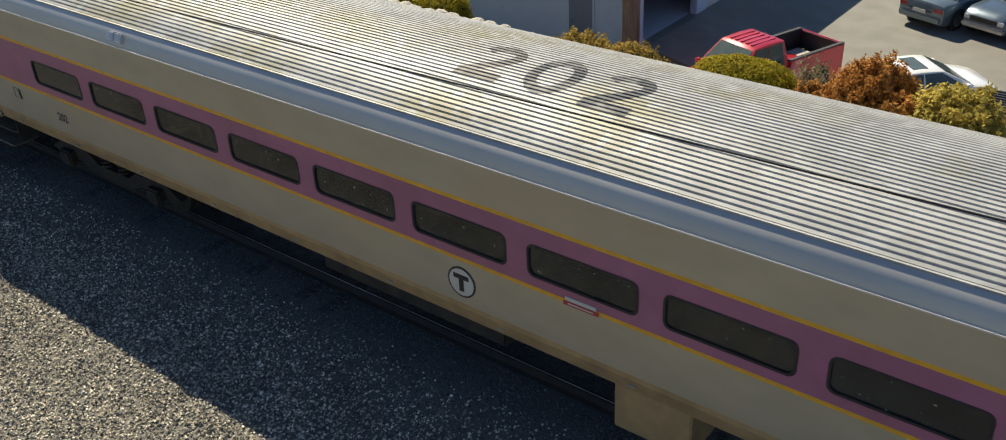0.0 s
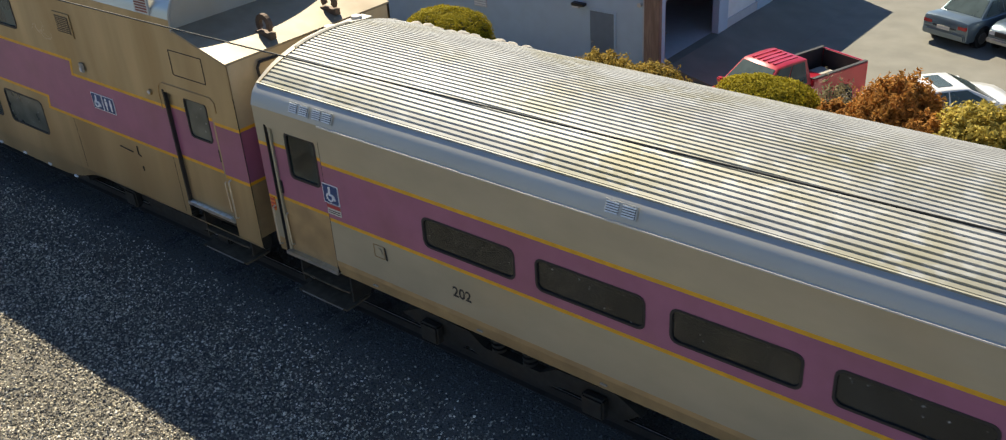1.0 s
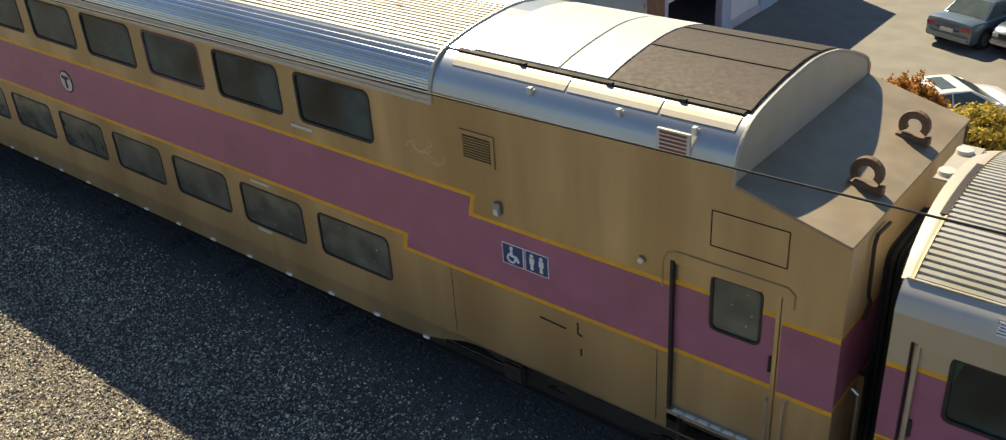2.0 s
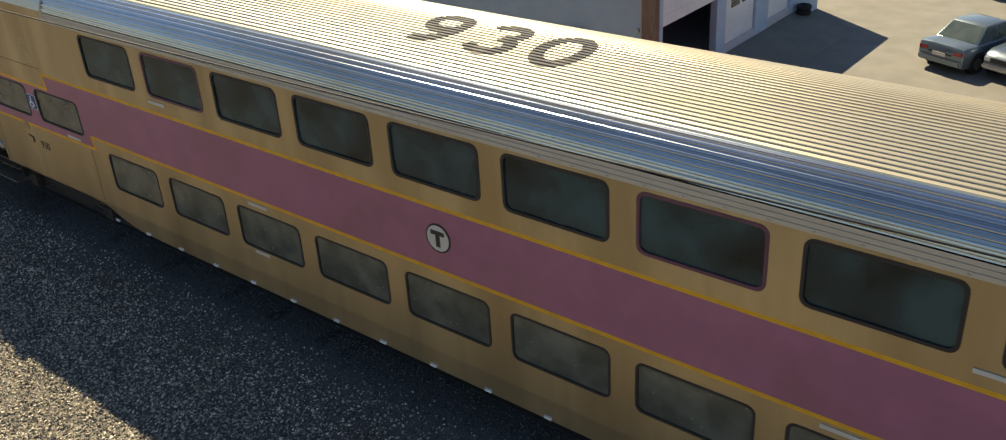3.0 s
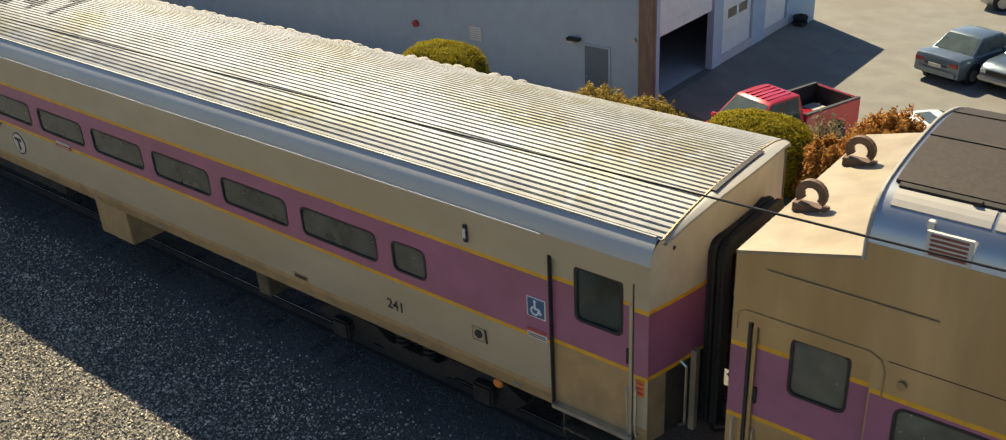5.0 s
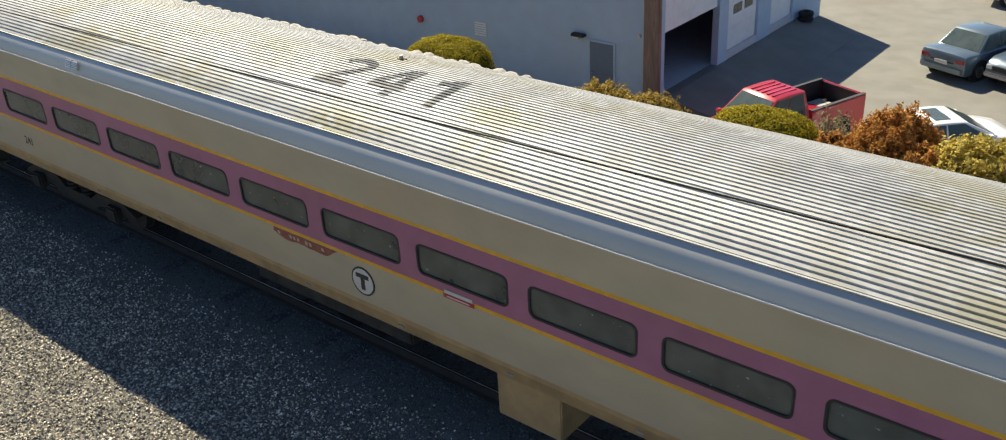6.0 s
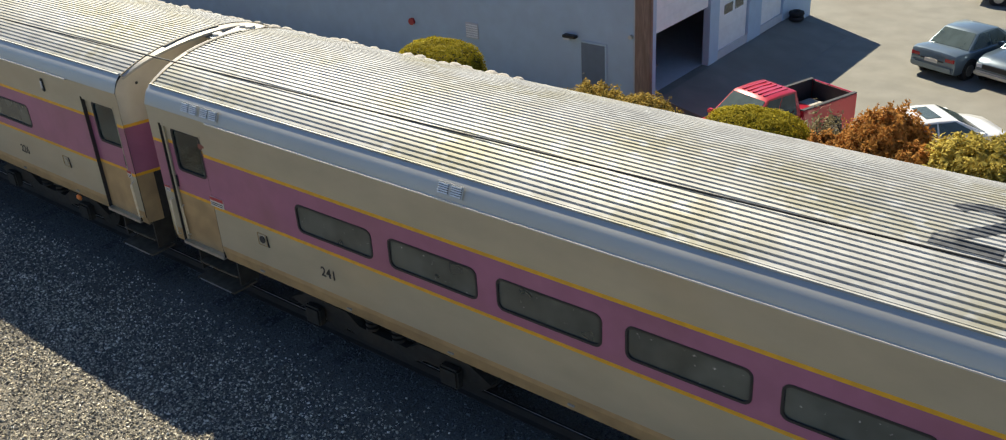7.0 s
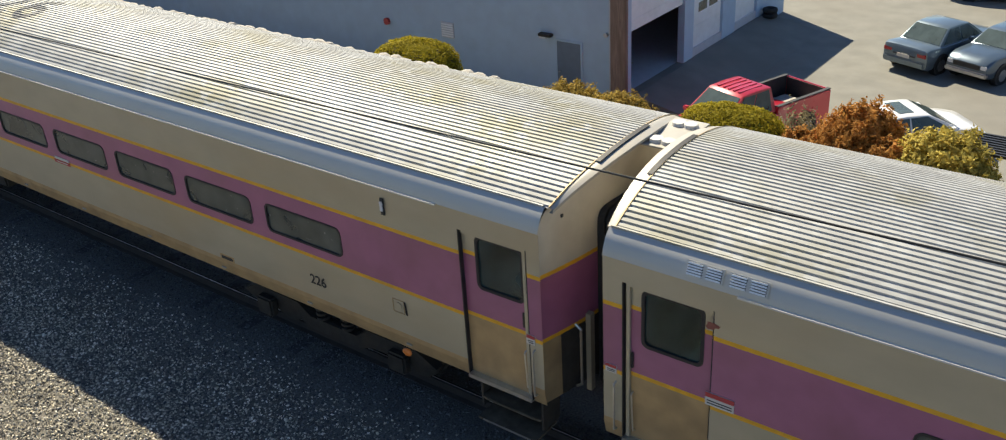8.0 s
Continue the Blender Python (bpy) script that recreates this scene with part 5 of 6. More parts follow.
track_bed = tagged(new("track_ties"), "dark timber ties under the rails", "railway ties", kind="structure")
tie_mesh = None
for k in range(110):
    if tie_mesh is None:
        first = part("tie", boxm(-0.115, 0.115, -1.3, 1.3, -0.34, -0.172, 0.008), TIMBER, track_bed)
        tie_mesh = first.data
        tie = first
    else:
        tie = new("tie", tie_mesh)
        tie.parent = track_bed
    tie.location = (-52 + 0.56 * k, random.uniform(-0.03, 0.03), random.uniform(-0.022, -0.008))

# ---- beyond the line ----
cap_wall = tagged(part("stone_wall", boxm(-60, -12, 7.86, 8.22, -1.4, 0.36), SOIL), "low wall topped with pale rounded stones", "wall", kind="structure")
CAPSTONE = material("pale capstones", (0.42, 0.39, 0.34), 0.85, 0.0, 0.2, 6, (0.3, 0.26, 0.2), 2, 0.5, 0.3, 30)
rnd = random.Random(8)
variants = []
for v in range(5):
    bm = bmesh.new()
    bmesh.ops.create_icosphere(bm, subdivisions=2, radius=1.0)
    for w in bm.verts:
        w.co = Vector((w.co.x * 0.21, w.co.y * 0.22, w.co.z * 0.15)) * (1 + 0.22 * noise.noise(w.co * 1.3 + Vector((v * 7, 0, 0))))
    ob = part("capstone", bm, CAPSTONE, cap_wall)
    ob.location = (-59 - v * 0.1, 8.04, 0.38)
    variants.append(ob.data)
for k in range(119):
    ob = new("capstone", variants[rnd.randrange(5)])
    ob.parent = cap_wall
    ob.location = (-58 + 0.385 * k + rnd.uniform(-0.04, 0.04), 8.04 + rnd.uniform(-0.05, 0.05), 0.38 + rnd.uniform(-0.03, 0.03))
    ob.rotation_euler = (0, 0, rnd.uniform(-0.4, 0.4))

LOT = -3.9


def garage():
    g = tagged(new("garage_building"), "grey-blue painted repair garage with roll-up doors", "building")

    def fx(y):
        return -15.2
    y0, y1, top = 17.2, 29.67, 0.6
    base = -3.44
    part("track_side_wall", boxm(-62, -15.212, y0, y0 + 0.25, LOT - 0.3, top), STUCCO, g)
    part("back_wall", boxm(-62, -15.22, y1 - 0.25, y1, LOT - 0.3, top), STUCCO, g)
    part("end_wall", boxm(-62.25, -62.002, y0, y1, LOT - 0.3, top), STUCCO, g)
    part("inner_wall", boxm(-24, -23.8, y0 + 0.26, y1 - 0.26, LOT, top - 0.22), STUCCO, g)
    part("roof_slab", boxm(-62.1, -15.5, y0 + 0.26, y1 - 0.26, top - 0.2, top - 0.02), CAP, g)
    part("garage_floor", boxm(-23.79, -15.46, y0 + 0.26, y1 - 0.26, LOT - 0.2, base), TRIM, g)
    # the yard rises to the doors
    bm = bmesh.new()
    loft(bm, [[(-15.46, y, LOT - 0.1), (-15.46, y, base), (-15.1, y, base), (-12.9, y, LOT + 0.004), (-12.9, y, LOT - 0.1)] for y in (17.5, 27.8)])
    part("apron", bm, ASPHALT, g)

    def facade(ya, yb, za, zb, out=0.0, thick=0.25, mat=STUCCO, name="facade_pier"):
        bm = bmesh.new()
        loft(bm, [[(fx(y) + out, y, za), (fx(y) + out, y, zb), (fx(y) - thick, y, zb), (fx(y) - thick, y, za)] for y in (ya, yb)])
        return part(name, bm, mat, g)
    facade(y0 + 0.002, 17.42, LOT - 0.3, top - 0.45)
    facade(21.0, 21.66, LOT - 0.3, top - 0.45)
    facade(23.97, 25.02, LOT - 0.3, top - 0.45)
    facade(26.96, 29.67, LOT - 0.3, top - 0.45)
    facade(y0 + 0.002, 29.67, top - 0.45, top, 0.0, 0.25, STUCCO, "fascia")
    for ya, yb in ((21.67, 23.96), (25.03, 26.95)):
        facade(ya, yb, LOT - 0.2, base + 0.3, -0.02, 0.2, TRIM, "sill_step")
    # a lift and a work bench within
    for y in (19.4, 21.4):
        part("lift_post", boxm(-20.6, -20.4, y, y + 0.2, base + 0.002, -0.9), TRIM, g)
    part("lift_beam", boxm(-20.58, -20.42, 19.4, 21.6, -0.89, -0.75), TRIM, g)
    part("work_bench", boxm(-23.6, -23.0, 18.2, 22.6, base + 0.002, base + 0.9, 0.01), WHITE, g)
    bm = bmesh.new()
    tube(bm, [(-17.6 + 0.9 * math.cos(a), 20.4 + 0.7 * math.sin(a), base + 0.02) for a in np.linspace(3.4, 6.0, 9)], 0.025)
    part("air_hose", bm, CAPSTONE, g)
    # roll-up doors of four leaves each: the first half raised
    for ya, yb, zb in ((17.43, 20.99, -1.37), (21.67, 23.96, -3.21), (25.03, 26.95, -3.21)):
        d = facade(ya, yb, zb, top - 0.46, -0.1, 0.17, DOORWHITE, "roll_up_door")
        tagged(d, "white sectional roll-up garage door, half raised" if zb > -3 else "white sectional roll-up garage door, closed")
        hgt = (top - 0.46 - zb) / 4
        for k in range(4):
            facade(ya + 0.03, yb - 0.03, zb + hgt * k + 0.02, zb + hgt * (k + 1) - 0.02, -0.085, 0.099, DOORWHITE, "door_leaf").parent = d
        if zb < -3:
            for q in (0.22, 0.58):
                w = facade(ya + (yb - ya) * q, ya + (yb - ya) * (q + 0.28), zb + hgt * 1.5, zb + hgt * 1.9, -0.078, 0.084, CARGLASS, "door_light")
                w.parent = d
    # brown corner pier and pipe, lamp, vent, bell, side door
    part("corner_pier", boxm(-15.73, -15.17, 17.02, 17.198, LOT - 0.2, top, 0.02), BROWN, g, "brown timber corner pier")
    bm = bmesh.new()
    rod(bm, (-15.79, 17.14, LOT), (-15.79, 17.14, top), 0.045, 10)
    part("downpipe", bm, TRIM, g)
    d = part("side_door", boxm(-17.86, -16.94, 17.165, 17.198, LOT + 0.02, -1.92, 0.006), DOORGREY, g, "dark grey steel door, closed")
    bm = bmesh.new()
    box(bm, -17.91, -17.862, 17.16, 17.198, LOT + 0.02, -1.85)
    box(bm, -16.938, -16.87, 17.16, 17.198, LOT + 0.02, -1.85)
    box(bm, -17.862, -16.938, 17.16, 17.198, -1.918, -1.85)
    part("door_frame", bm, STUCCO, d)
    bm = bmesh.new()
    rod(bm, (-17.76, 17.16, -2.95), (-17.76, 17.10, -2.95), 0.03, 10)
    part("door_knob", bm, ALLOY, d)
    w = part("wall_lamp", boxm(-18.5, -18.0, 16.98, 17.198, -1.80, -1.70, 0.02), BLACK, g, "black wall lamp over the door")
    part("lens", boxm(-18.45, -18.2, 16.99, 17.12, -1.86, -1.802), LAMPGLASS, w)
    bm = bmesh.new()
    rod(bm, (-25.5, 17.198, -2.28), (-25.5, 17.1, -2.28), 0.13, 18)
    b = part("alarm_bell", bm, RED, g, "red round alarm bell")
    v = part("wall_vent", boxm(-22.86, -22.28, 17.17, 17.198, -2.5, -1.93), TRIM, g, "pale louvred wall vent")
    for k in range(6):
        part("slat", boxm(-22.83, -22.31, 17.15, 17.169, -2.46 + 0.085 * k, -2.415 + 0.085 * k), DOORWHITE, v)
    bm = bmesh.new()
    rod(bm, (-15.95, 17.198, -1.45), (-15.95, 17.08, -1.45), 0.07, 10)
    part("sensor", bm, WHITE, g)
    s = part("wall_sign", boxm(-18.3, -17.2, 17.17, 17.198, -0.36, 0.1, 0.006), WHITE, g, "white panel fixed to the wall")
    return g


garage()

# tyres stacked at the garage's far pier
def tyre_ring(bm, c, R, r, axis="Z", n=20, k=8):
    rings = []
    for i in range(n):
        a = 2 * math.pi * i / n
        ring = []
        for j in range(k):
            b = 2 * math.pi * j / k
            d = R + r * math.cos(b)
            p = (d * math.cos(a), d * math.sin(a), r * math.sin(b))
            if axis == "Y":
                p = (p[0], p[2], p[1])
            if axis == "X":
                p = (p[2], p[0], p[1])
            ring.append((c[0] + p[0], c[1] + p[1], c[2] + p[2]))
        rings.append(ring)
    loft(bm, rings + [rings[0]], caps=False)
    bmesh.ops.remove_doubles(bm, verts=bm.verts, dist=0.0005)
    return bm


for k in range(2):
    tagged(part("tyre", tyre_ring(bmesh.new(), (-14.84, 27.45, -3.4 + 0.2 * k), 0.2, 0.1), TYRE, None, "", True),
           "black used tyre stacked by the garage", "tyre", "tyres by the garage")


def vehicle(name, label, paint, at, heading, L, W, H, nose=0.95, belt=0.92, deck=0.0, cabin=(0.1, 0.72), top=(0.24, 0.6), rim=0.31, front_grille=True, category="car", bumper=None):
    """A car: lofted body, cabin with panes, wheels, lamps, bumpers. x runs from the tail (0) to the nose (L); heading is its direction in degrees."""
    car = tagged(new(name), label, category, "parked cars")
    car.matrix_world = pose(at[0], at[1], LOT, 0, 0, heading)
    w = W / 2
    tail_z, nose_z = (deck or belt), nose * 0.82
    prof = [(0.0, 0.9, 0.42, tail_z * 0.86), (0.05, 0.97, 0.3, tail_z * 0.95), (0.2, 1.0, 0.24, tail_z), (cabin[0] * L + 0.25, 1.0, 0.22, belt),
            (cabin[1] * L, 1.0, 0.22, belt), (L * 0.88, 0.98, 0.24, nose_z + 0.05), (L - 0.12, 0.93, 0.3, nose_z - 0.04), (L, 0.86, 0.42, nose_z - 0.16)]
    prof.sort()
    rings = []
    for x, k, zb, zt in prof:
        a = w * k
        half = [(a * 0.92, zb), (a * 0.985, zb + 0.07), (a, zb + (zt - zb) * 0.45), (a * 0.985, zt - 0.14), (a * 0.955, zt - 0.03), (a * 0.88, zt + 0.005), (a * 0.4, zt + 0.03)]
        rings.append([(x, -y, z) for y, z in half] + [(x, y, z) for y, z in half[::-1]])
    part("body", loft(bmesh.new(), rings), paint, car, "", True)
    # cabin: a curved roof between sloping screens
    xb0, xb1, xt0, xt1 = cabin[0] * L, cabin[1] * L, top[0] * L, top[1] * L
    wb, wt = w * 0.9, w * 0.72
    rings = []
    for f, rise in ((-1, 0), (0, 0.0), (0.2, 0.032), (0.5, 0.05), (0.8, 0.032), (1, 0.0), (2, 0)):
        x = xb0 if f < 0 else xb1 if f > 1 else xt0 + (xt1 - xt0) * f
        half = [(wb, belt - 0.03), (wb, belt), (wb * 0.95, belt + 0.006)] if f in (-1, 2) else [(wb, belt - 0.03), (wt, H - 0.05 + rise * 0.5), (wt * 0.93, H - 0.028 + rise * 0.6)]
        rings.append([(x, -y, z) for y, z in half] + [(x, y, z) for y, z in half[::-1]])
    part("cabin", loft(bmesh.new(), rings), paint, car, "", True)
    lo = [(xb0, -wb, belt), (xb1, -wb, belt), (xb1, wb, belt), (xb0, wb, belt)]
    hi = [(xt0, -wt, H - 0.05), (xt1, -wt, H - 0.05), (xt1, wt, H - 0.05), (xt0, wt, H - 0.05)]

    def quad_pane(pname, a, b, c, d, s0=0.05, s1=0.95, t0=0.06, t1=0.95):
        a, b, c, d = (Vector(p) for p in (a, b, c, d))

        def at_uv(s, t):
            return (a * (1 - s) + b * s) * (1 - t) + (d * (1 - s) + c * s) * t
        n = (b - a).cross(d - a).normalized()
        bm = bmesh.new()
        q = [at_uv(s0, t0), at_uv(s1, t0), at_uv(s1, t1), at_uv(s0, t1)]
        f = [bm.verts.new(p + n * 0.012) for p in q]
        g = [bm.verts.new(p - n * 0.004) for p in q]
        bm.faces.new(f)
        for i in range(4):
            j = (i + 1) % 4
            bm.faces.new((f[j], f[i], g[i], g[j]))
        bmesh.ops.recalc_face_normals(bm, faces=bm.faces)
        part(pname, bm, CARGLASS, car)
    yb, yt, zt = wb * 0.94, wt * 0.92, H - 0.028
    quad_pane("rear_window", (xb0, yb, belt + 0.006), (xb0, -yb, belt + 0.006), (xt0, -yt, zt), (xt0, yt, zt), 0.0, 1.0, 0.08, 0.93)
    quad_pane("windscreen", (xb1, -yb, belt + 0.006), (xb1, yb, belt + 0.006), (xt1, yt, zt), (xt1, -yt, zt), 0.0, 1.0, 0.08, 0.93)
    for sname, a, b, c, d in (("side_window", lo[0], lo[1], hi[1], hi[0]), ("side_window", lo[2], lo[3], hi[3], hi[2])):
        quad_pane(sname, a, b, c, d, 0.09, 0.49)
        quad_pane(sname, a, b, c, d, 0.52, 0.92)
    part("seats", boxm(xt0 + 0.1, xt1 - 0.1, -wt + 0.05, wt - 0.05, belt - 0.1, belt + 0.05), PLASTIC, car)
    # bumpers, lamps, plates, mirrors
    part("bumper", boxm(-0.06, 0.09, -w * 0.92, w * 0.92, 0.34, 0.56, 0.04), paint if category == "car" else ALLOY, car)
    part("bumper", boxm(L - 0.1, L + 0.06, -w * 0.9, w * 0.9, 0.34, 0.5 if front_grille else 0.54, 0.04), bumper or PLASTIC, car)
    part("number_strip", boxm(-0.02, 0.02, -w * 0.5, w * 0.5, tail_z * 0.66, tail_z * 0.7), PLASTIC, car)
    for sy in (-1, 1):
        part("tail_lamp", boxm(-0.012, 0.1, *sorted((sy * w * 0.55, sy * w * 0.93)), tail_z * 0.7, tail_z * 0.84, 0.015), TAIL, car)
        part("headlamp", boxm(L - 0.1, L + 0.012, *sorted((sy * w * 0.58, sy * w * 0.84)), nose_z - 0.28, nose_z - 0.14, 0.015), LAMPGLASS, car)
        part("mirror", boxm(xb1 - 0.35, xb1 - 0.2, *sorted((sy * (w - 0.02), sy * (w + 0.16))), belt - 0.02, belt + 0.12, 0.03), paint, car)
        for x in (L * 0.19, L * 0.81):
            bm = bmesh.new()
            rod(bm, (x, sy * (w - 0.2), rim + 0.02), (x, sy * (w + 0.004), rim + 0.02), rim + 0.075, 28)
            part("wheel_arch", bm, BLACK, car)
            bm = bmesh.new()
            rod(bm, (x, sy * (w - 0.2), rim), (x, sy * (w + 0.012), rim), rim, 24)
            wheel = part("wheel", bm, TYRE, car)
            bm = bmesh.new()
            rod(bm, (x, sy * (w + 0.011), rim), (x, sy * (w + 0.022), rim), rim * 0.64, 20)
            part("rim", bm, ALLOY, wheel)
    part("plate", boxm(-0.075, -0.061, -0.24, 0.24, 0.6, 0.72), WHITE, car, "plain white number plate")
    if front_grille:
        part("grille", boxm(L - 0.05, L + 0.02, -w * 0.56, w * 0.56, nose_z - 0.3, nose_z - 0.15), BLACK, car)
    return car


def pickup():
    car = vehicle("pickup_truck", "red pickup truck with an open black-lined bed", REDCAR, TRUCK_AT, TRUCK_YAW,
                  5.5, 1.78, 1.92, 1.42, 1.2, 0.62, (0.415, 0.79), (0.432, 0.635), 0.38, True, "truck")
    w = 0.87
    for sy in (-1, 1):
        b = part("bed_side", boxm(0.02, 2.27, *sorted((sy * (w - 0.1), sy * w)), 0.5, 1.3, 0.02), REDCAR, car)
        part("bed_rail", boxm(0.03, 2.25, *sorted((sy * (w - 0.12), sy * (w - 0.01))), 1.302, 1.33), PLASTIC, b)
        part("bed_lining", boxm(0.1, 2.25, *sorted((sy * (w - 0.125), sy * (w - 0.105))), 0.72, 1.298), PLASTIC, b)
    t = part("tailgate", boxm(-0.02, 0.06, -w + 0.102, w - 0.102, 0.55, 1.29, 0.02), REDCAR, car)
    part("inner_skin", boxm(0.062, 0.085, -w + 0.13, w - 0.13, 0.72, 1.27), PLASTIC, t)
    part("front_lining", boxm(2.22, 2.245, -w + 0.13, w - 0.13, 0.72, 1.32), PLASTIC, car)
    part("bed_floor", boxm(0.09, 2.21, -w + 0.13, w - 0.13, 0.68, 0.715), PLASTIC, car)
    part("sheet_load", boxm(0.3, 1.1, -0.6, 0.35, 0.717, 0.80), CAPSTONE, car, "pale sheet lying in the bed")
    for k in range(-2, 3):
        part("roof_rib", boxm(2.5, 3.4, k * 0.2 - 0.03, k * 0.2 + 0.03, 1.9, 1.935), REDCAR, car)


pickup()
vehicle("sedan", "dark blue-grey parked sedan", GREYCAR, (-8.86, 24.62), math.degrees(math.atan2(0.93, 0.33)), 4.4, 1.74, 1.45, 0.95, 0.92, 0.98, (0.17, 0.72), (0.31, 0.55))
vehicle("hatchback", "old boxy dark teal hatchback with square grille", HATCHCAR, (-5.55, 28.3), math.degrees(math.atan2(-0.94, -0.33)), 3.95, 1.66, 1.4, 1.06, 0.94, 0.95, (0.02, 0.68), (0.1, 0.52), bumper=ALLOY)
white_car = vehicle("coupe", "white parked car with a dark glass sunroof", WHITECAR, WHITE_AT, WHITE_YAW, 3.9, 1.75, 1.36, 0.95, 0.9, 0.95, (0.06, 0.78), (0.27, 0.56), front_grille=False)
part("sunroof", boxm(1.42, 1.85, -0.42, 0.42, 1.355, 1.372, 0.004), CARGLASS, white_car)
vehicle("estate_car", "silver estate car parked at the far side", material("silver car paint", (0.55, 0.55, 0.53), 0.3, 0.5, 0.05, 3, coat=0.6), (-10.2, 34.95), 8, 4.6, 1.8, 1.6, 1.0, 0.98, 1.0, (0.04, 0.74), (0.1, 0.6))
vehicle("dark_car", "black car parked at the far side", HATCHCAR, (-17.0, 35.75), 3, 4.4, 1.75, 1.42, 0.95, 0.92, 0.95, (0.1, 0.74), (0.26, 0.6))
vehicle("garage_car", "dark car standing inside the garage", GREYCAR, (-22.4, 18.6), 0, 4.3, 1.7, 1.42, 0.98, 0.92, 0.95, (0.05, 0.72), (0.15, 0.58))

# ---- shrubs ----


def shrub(label, at, size, mat, seed, leaf=0.05, n=9000, square=2.6, lump=0.12, lump_scale=1.6, clip=False, core=0.86):
    """A shrub: a solid dark core, and many small leaves over an uneven crown."""
    ob = tagged(new("shrub"), label, "shrub", "shrubs along the bank")
    ob.location = at
    rng = np.random.default_rng(seed)
    d = rng.normal(size=(n, 3))
    d[:, 2] = np.abs(d[:, 2]) * 1.1 - 0.15
    d /= np.linalg.norm(d, axis=1)[:, None]
    r = 1 / (np.abs(d) ** square).sum(1) ** (1 / square)
    off = Vector((seed * 3.1, seed * 1.7, 0))
    bumpy = np.array([noise.fractal(Vector(v) * lump_scale * 1.6 + off, 1.0, 2.0, 4) for v in d])
    r = r * (1 + lump * bumpy) * rng.uniform(0.93 if clip else 0.82, 1.02 if clip else 1.05, n)
    p = d * r[:, None] * np.array(size)
    p[:, 2] = np.maximum(p[:, 2], -0.1)
    nor = d / np.array(size)
    nor /= np.linalg.norm(nor, axis=1)[:, None]
    nor = nor + rng.normal(scale=0.55, size=(n, 3))
    nor /= np.linalg.norm(nor, axis=1)[:, None]
    u = np.cross(nor, rng.normal(size=(n, 3)))
    u /= np.linalg.norm(u, axis=1)[:, None]
    w = np.cross(nor, u)
    ln = (leaf * rng.uniform(0.6, 1.4, n))[:, None]
    v = np.stack([p - u * ln, p + w * ln * 0.45, p + u * ln + nor * ln * 0.3, p - w * ln * 0.45], 1).reshape(-1, 3)
    me = bpy.data.meshes.new("foliage")
    me.from_pydata(v, [], np.arange(4 * n).reshape(-1, 4).tolist())
    me.materials.append(mat)
    f = new("foliage", me)
    f.parent = ob
    # Opaque near-black core stands in for inner shade and blocks see-through.
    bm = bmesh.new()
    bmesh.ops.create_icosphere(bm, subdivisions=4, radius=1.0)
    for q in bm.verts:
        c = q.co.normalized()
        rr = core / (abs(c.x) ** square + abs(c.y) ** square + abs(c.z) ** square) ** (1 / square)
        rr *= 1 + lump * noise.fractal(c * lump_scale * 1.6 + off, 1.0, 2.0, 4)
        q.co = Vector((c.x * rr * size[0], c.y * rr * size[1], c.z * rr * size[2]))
    part("dark_core", bm, CORE, ob)
    return ob


DRY = leafy("dry twigs", (0.10, 0.09, 0.05), (0.34, 0.29, 0.17))
# at, half sizes
shrub("clipped yellow-green domed shrub", (-18.08, 10.6, -1.5), (1.26, 0.9, 1.4), GREEN, 1, 0.035, 24000, 4.0, 0.05, 1.2, True, 0.93)
shrub("low golden conifer hedge", (-13.0, 10.6, -1.7), (0.95, 0.8, 1.2), HEDGE, 2, 0.045, 14000, 2.4, 0.22, 3.0)
shrub("low golden conifer hedge", (-11.6, 10.6, -1.7), (0.95, 0.8, 1.2), HEDGE, 3, 0.045, 14000, 2.4, 0.22, 3.0)
shrub("clipped yellow-green domed shrub", (-8.55, 10.4, -1.5), (1.32, 0.9, 1.38), GREEN, 4, 0.035, 24000, 2.8, 0.05, 1.2, True, 0.93)
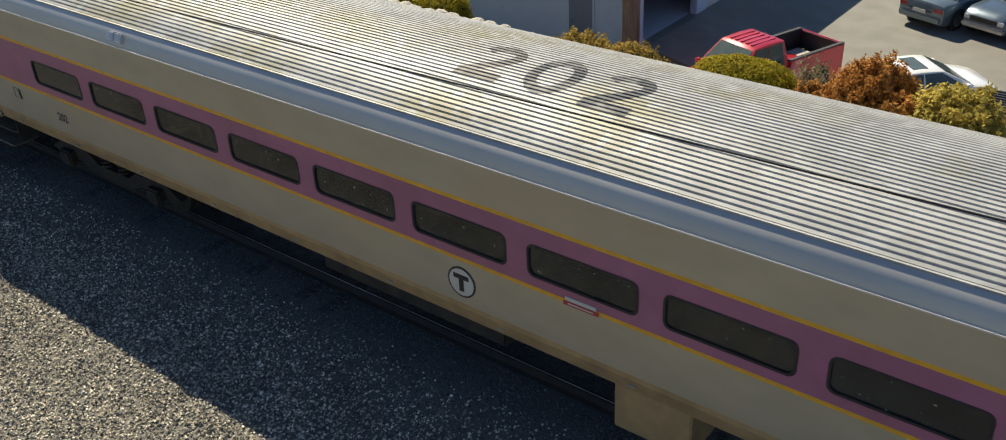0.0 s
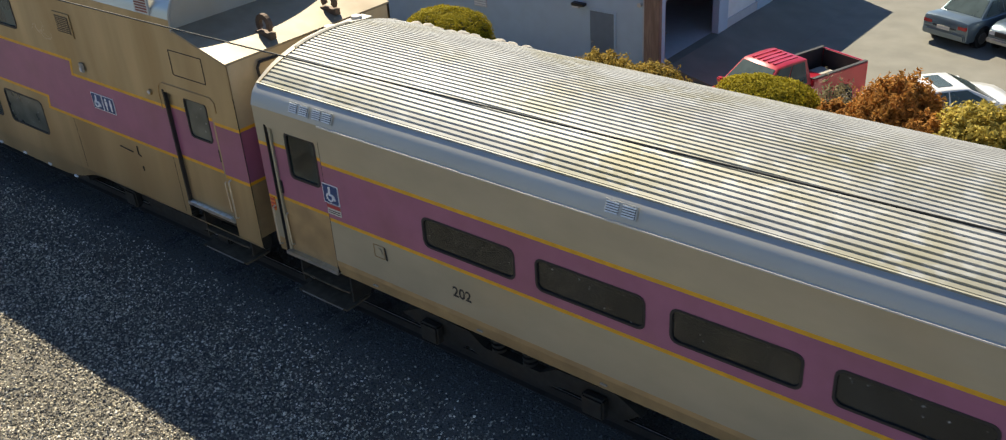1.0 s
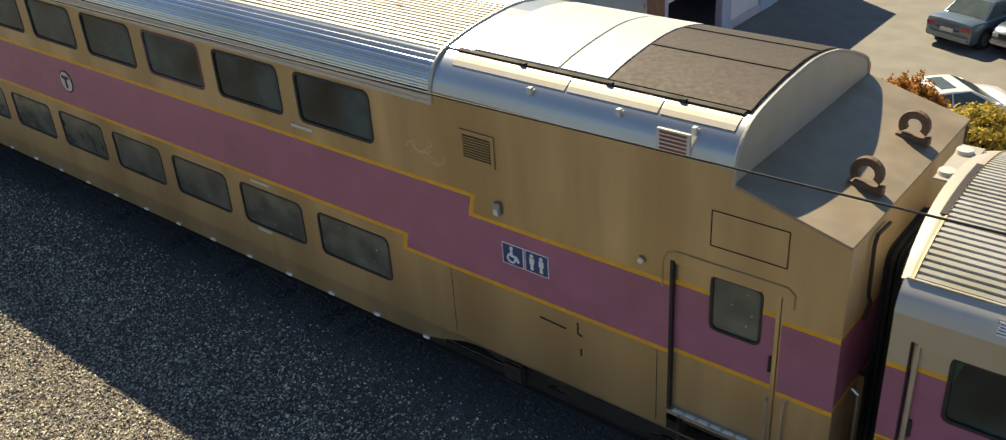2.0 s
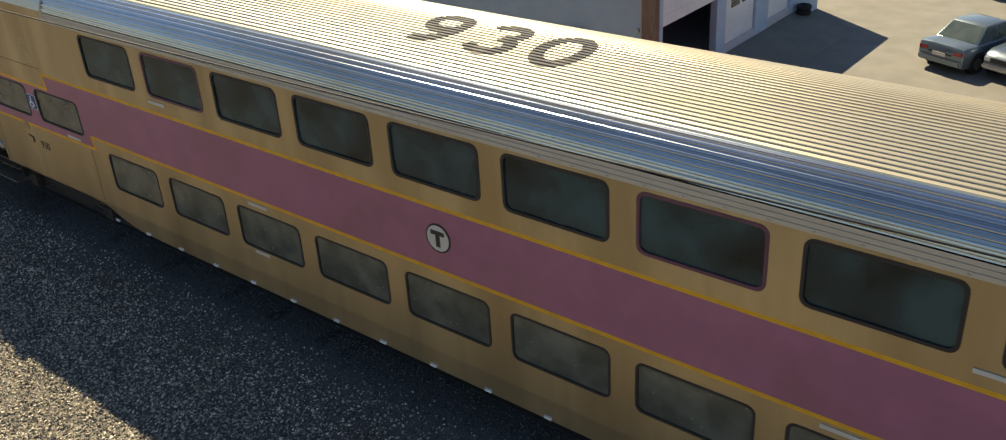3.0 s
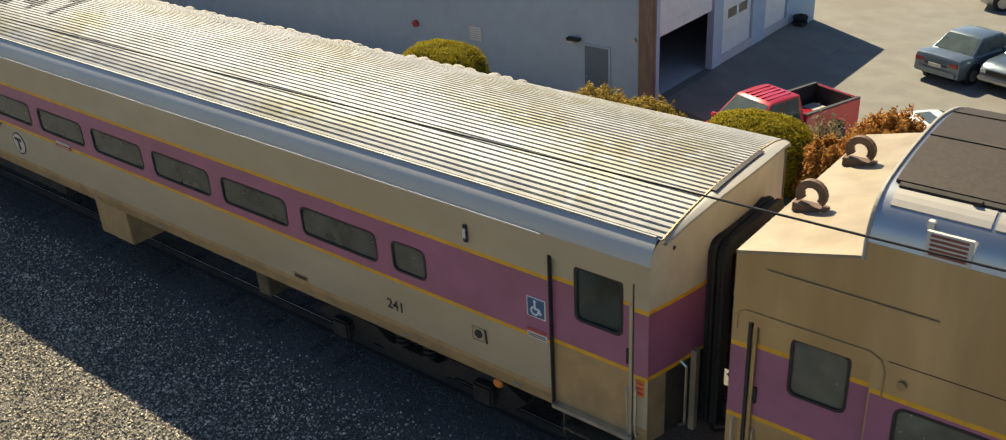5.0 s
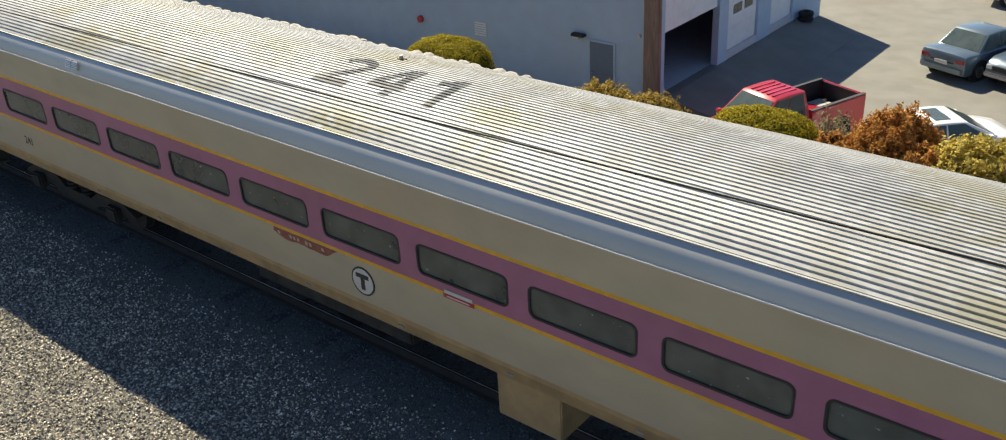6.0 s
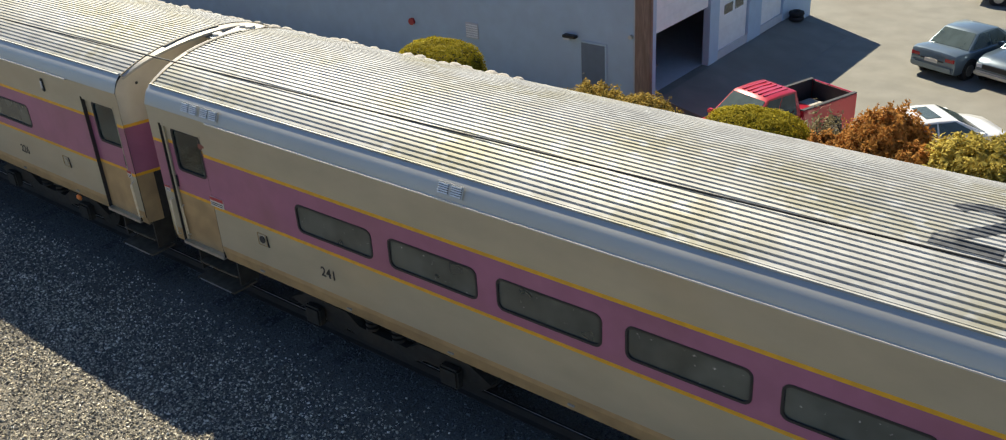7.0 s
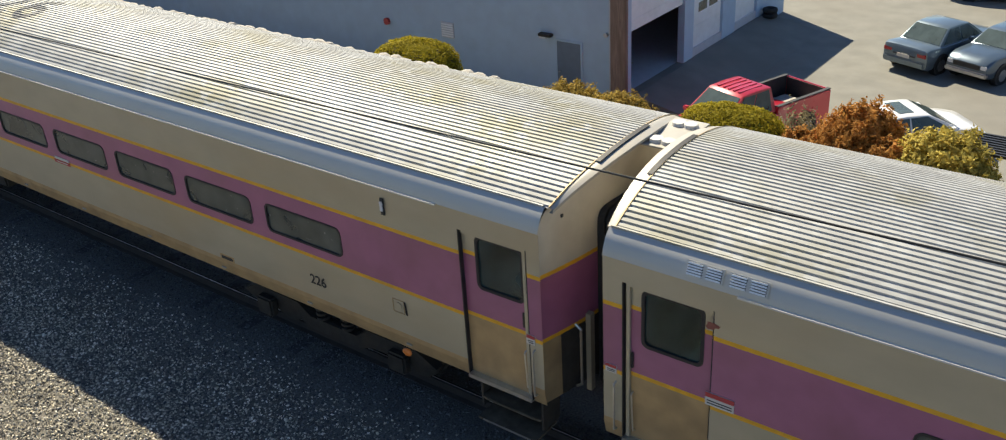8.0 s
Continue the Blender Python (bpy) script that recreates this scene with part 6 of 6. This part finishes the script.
shrub("copper brown conifer shrub", (-5.75, 10.6, -1.45), (1.0, 0.9, 1.68), COPPER, 5, 0.05, 26000, 2.3, 0.2, 3.4, core=0.8)
shrub("copper brown conifer shrub", (-6.85, 10.2, -1.6), (0.65, 0.6, 1.25), COPPER, 6, 0.05, 15000, 2.2, 0.2, 3.4, core=0.8)
shrub("copper brown conifer shrub", (-4.95, 10.1, -1.6), (0.6, 0.6, 1.45), COPPER, 7, 0.05, 15000, 2.2, 0.2, 3.4, core=0.8)
shrub("golden green variegated shrub on the bank", (-4.0, 10.2, -1.5), (1.08, 0.9, 1.68), GOLD, 8, 0.06, 17000, 2.4, 0.18, 3.2, core=0.8)
shrub("pale dry twiggy shrub", (-7.35, 11.3, -1.6), (0.6, 0.5, 1.2), DRY, 9, 0.05, 1800, 2.2, 0.4, 3.0, core=0.6)

# slatted black pallet rack by the car park's edge
rack = tagged(new("slatted_rack"), "black slatted metal rack on the bank", "rack")
for k in range(9):
    part("slat", boxm(-4.05, -2.3, 12.4 + 0.13 * k, 12.46 + 0.13 * k, -0.98, -0.92), BLACK, rack)
for x in (-4.02, -2.38):
    part("leg", boxm(x, x + 0.06, 12.4, 13.5, -3.8, -0.981), BLACK, rack)

# ---- overhead cable ----
bm = bmesh.new()
pts = []
for i in range(49):
    x = -60 + i * 2.0
    pts.append((x, -3.0, 5.06 + 0.02 * x + 0.0004 * x * x if x < 0 else 5.06 + 0.02 * x))
loft(bm, [[(x, y + 0.0085 * math.cos(a), z + 0.0085 * math.sin(a)) for a in (0, 1.05, 2.09, 3.14, 4.19, 5.24)] for x, y, z in pts])
tagged(part("overhead_cable", bm, RUBBER), "thin black cable strung along the line", "cable")


def motions():
    for car, rear in TRAIN:
        walk(car, [(t, pose(rear + s, 0, 0)) for t, s in ROLLED])
    ts, ss = [t for t, _ in ROLLED], [s for _, s in ROLLED]
    rolling = []
    for k in range(0, 241, 2):
        t = k / FPS
        rolling.append((t, -math.degrees(float(np.interp(t, ts, ss)) / 0.42)))
    for wheel, x in WHEELSETS:
        walk(wheel, [(t, pose(x, 0, 0.42, 0, -a, 0)) for t, a in rolling])


motions()
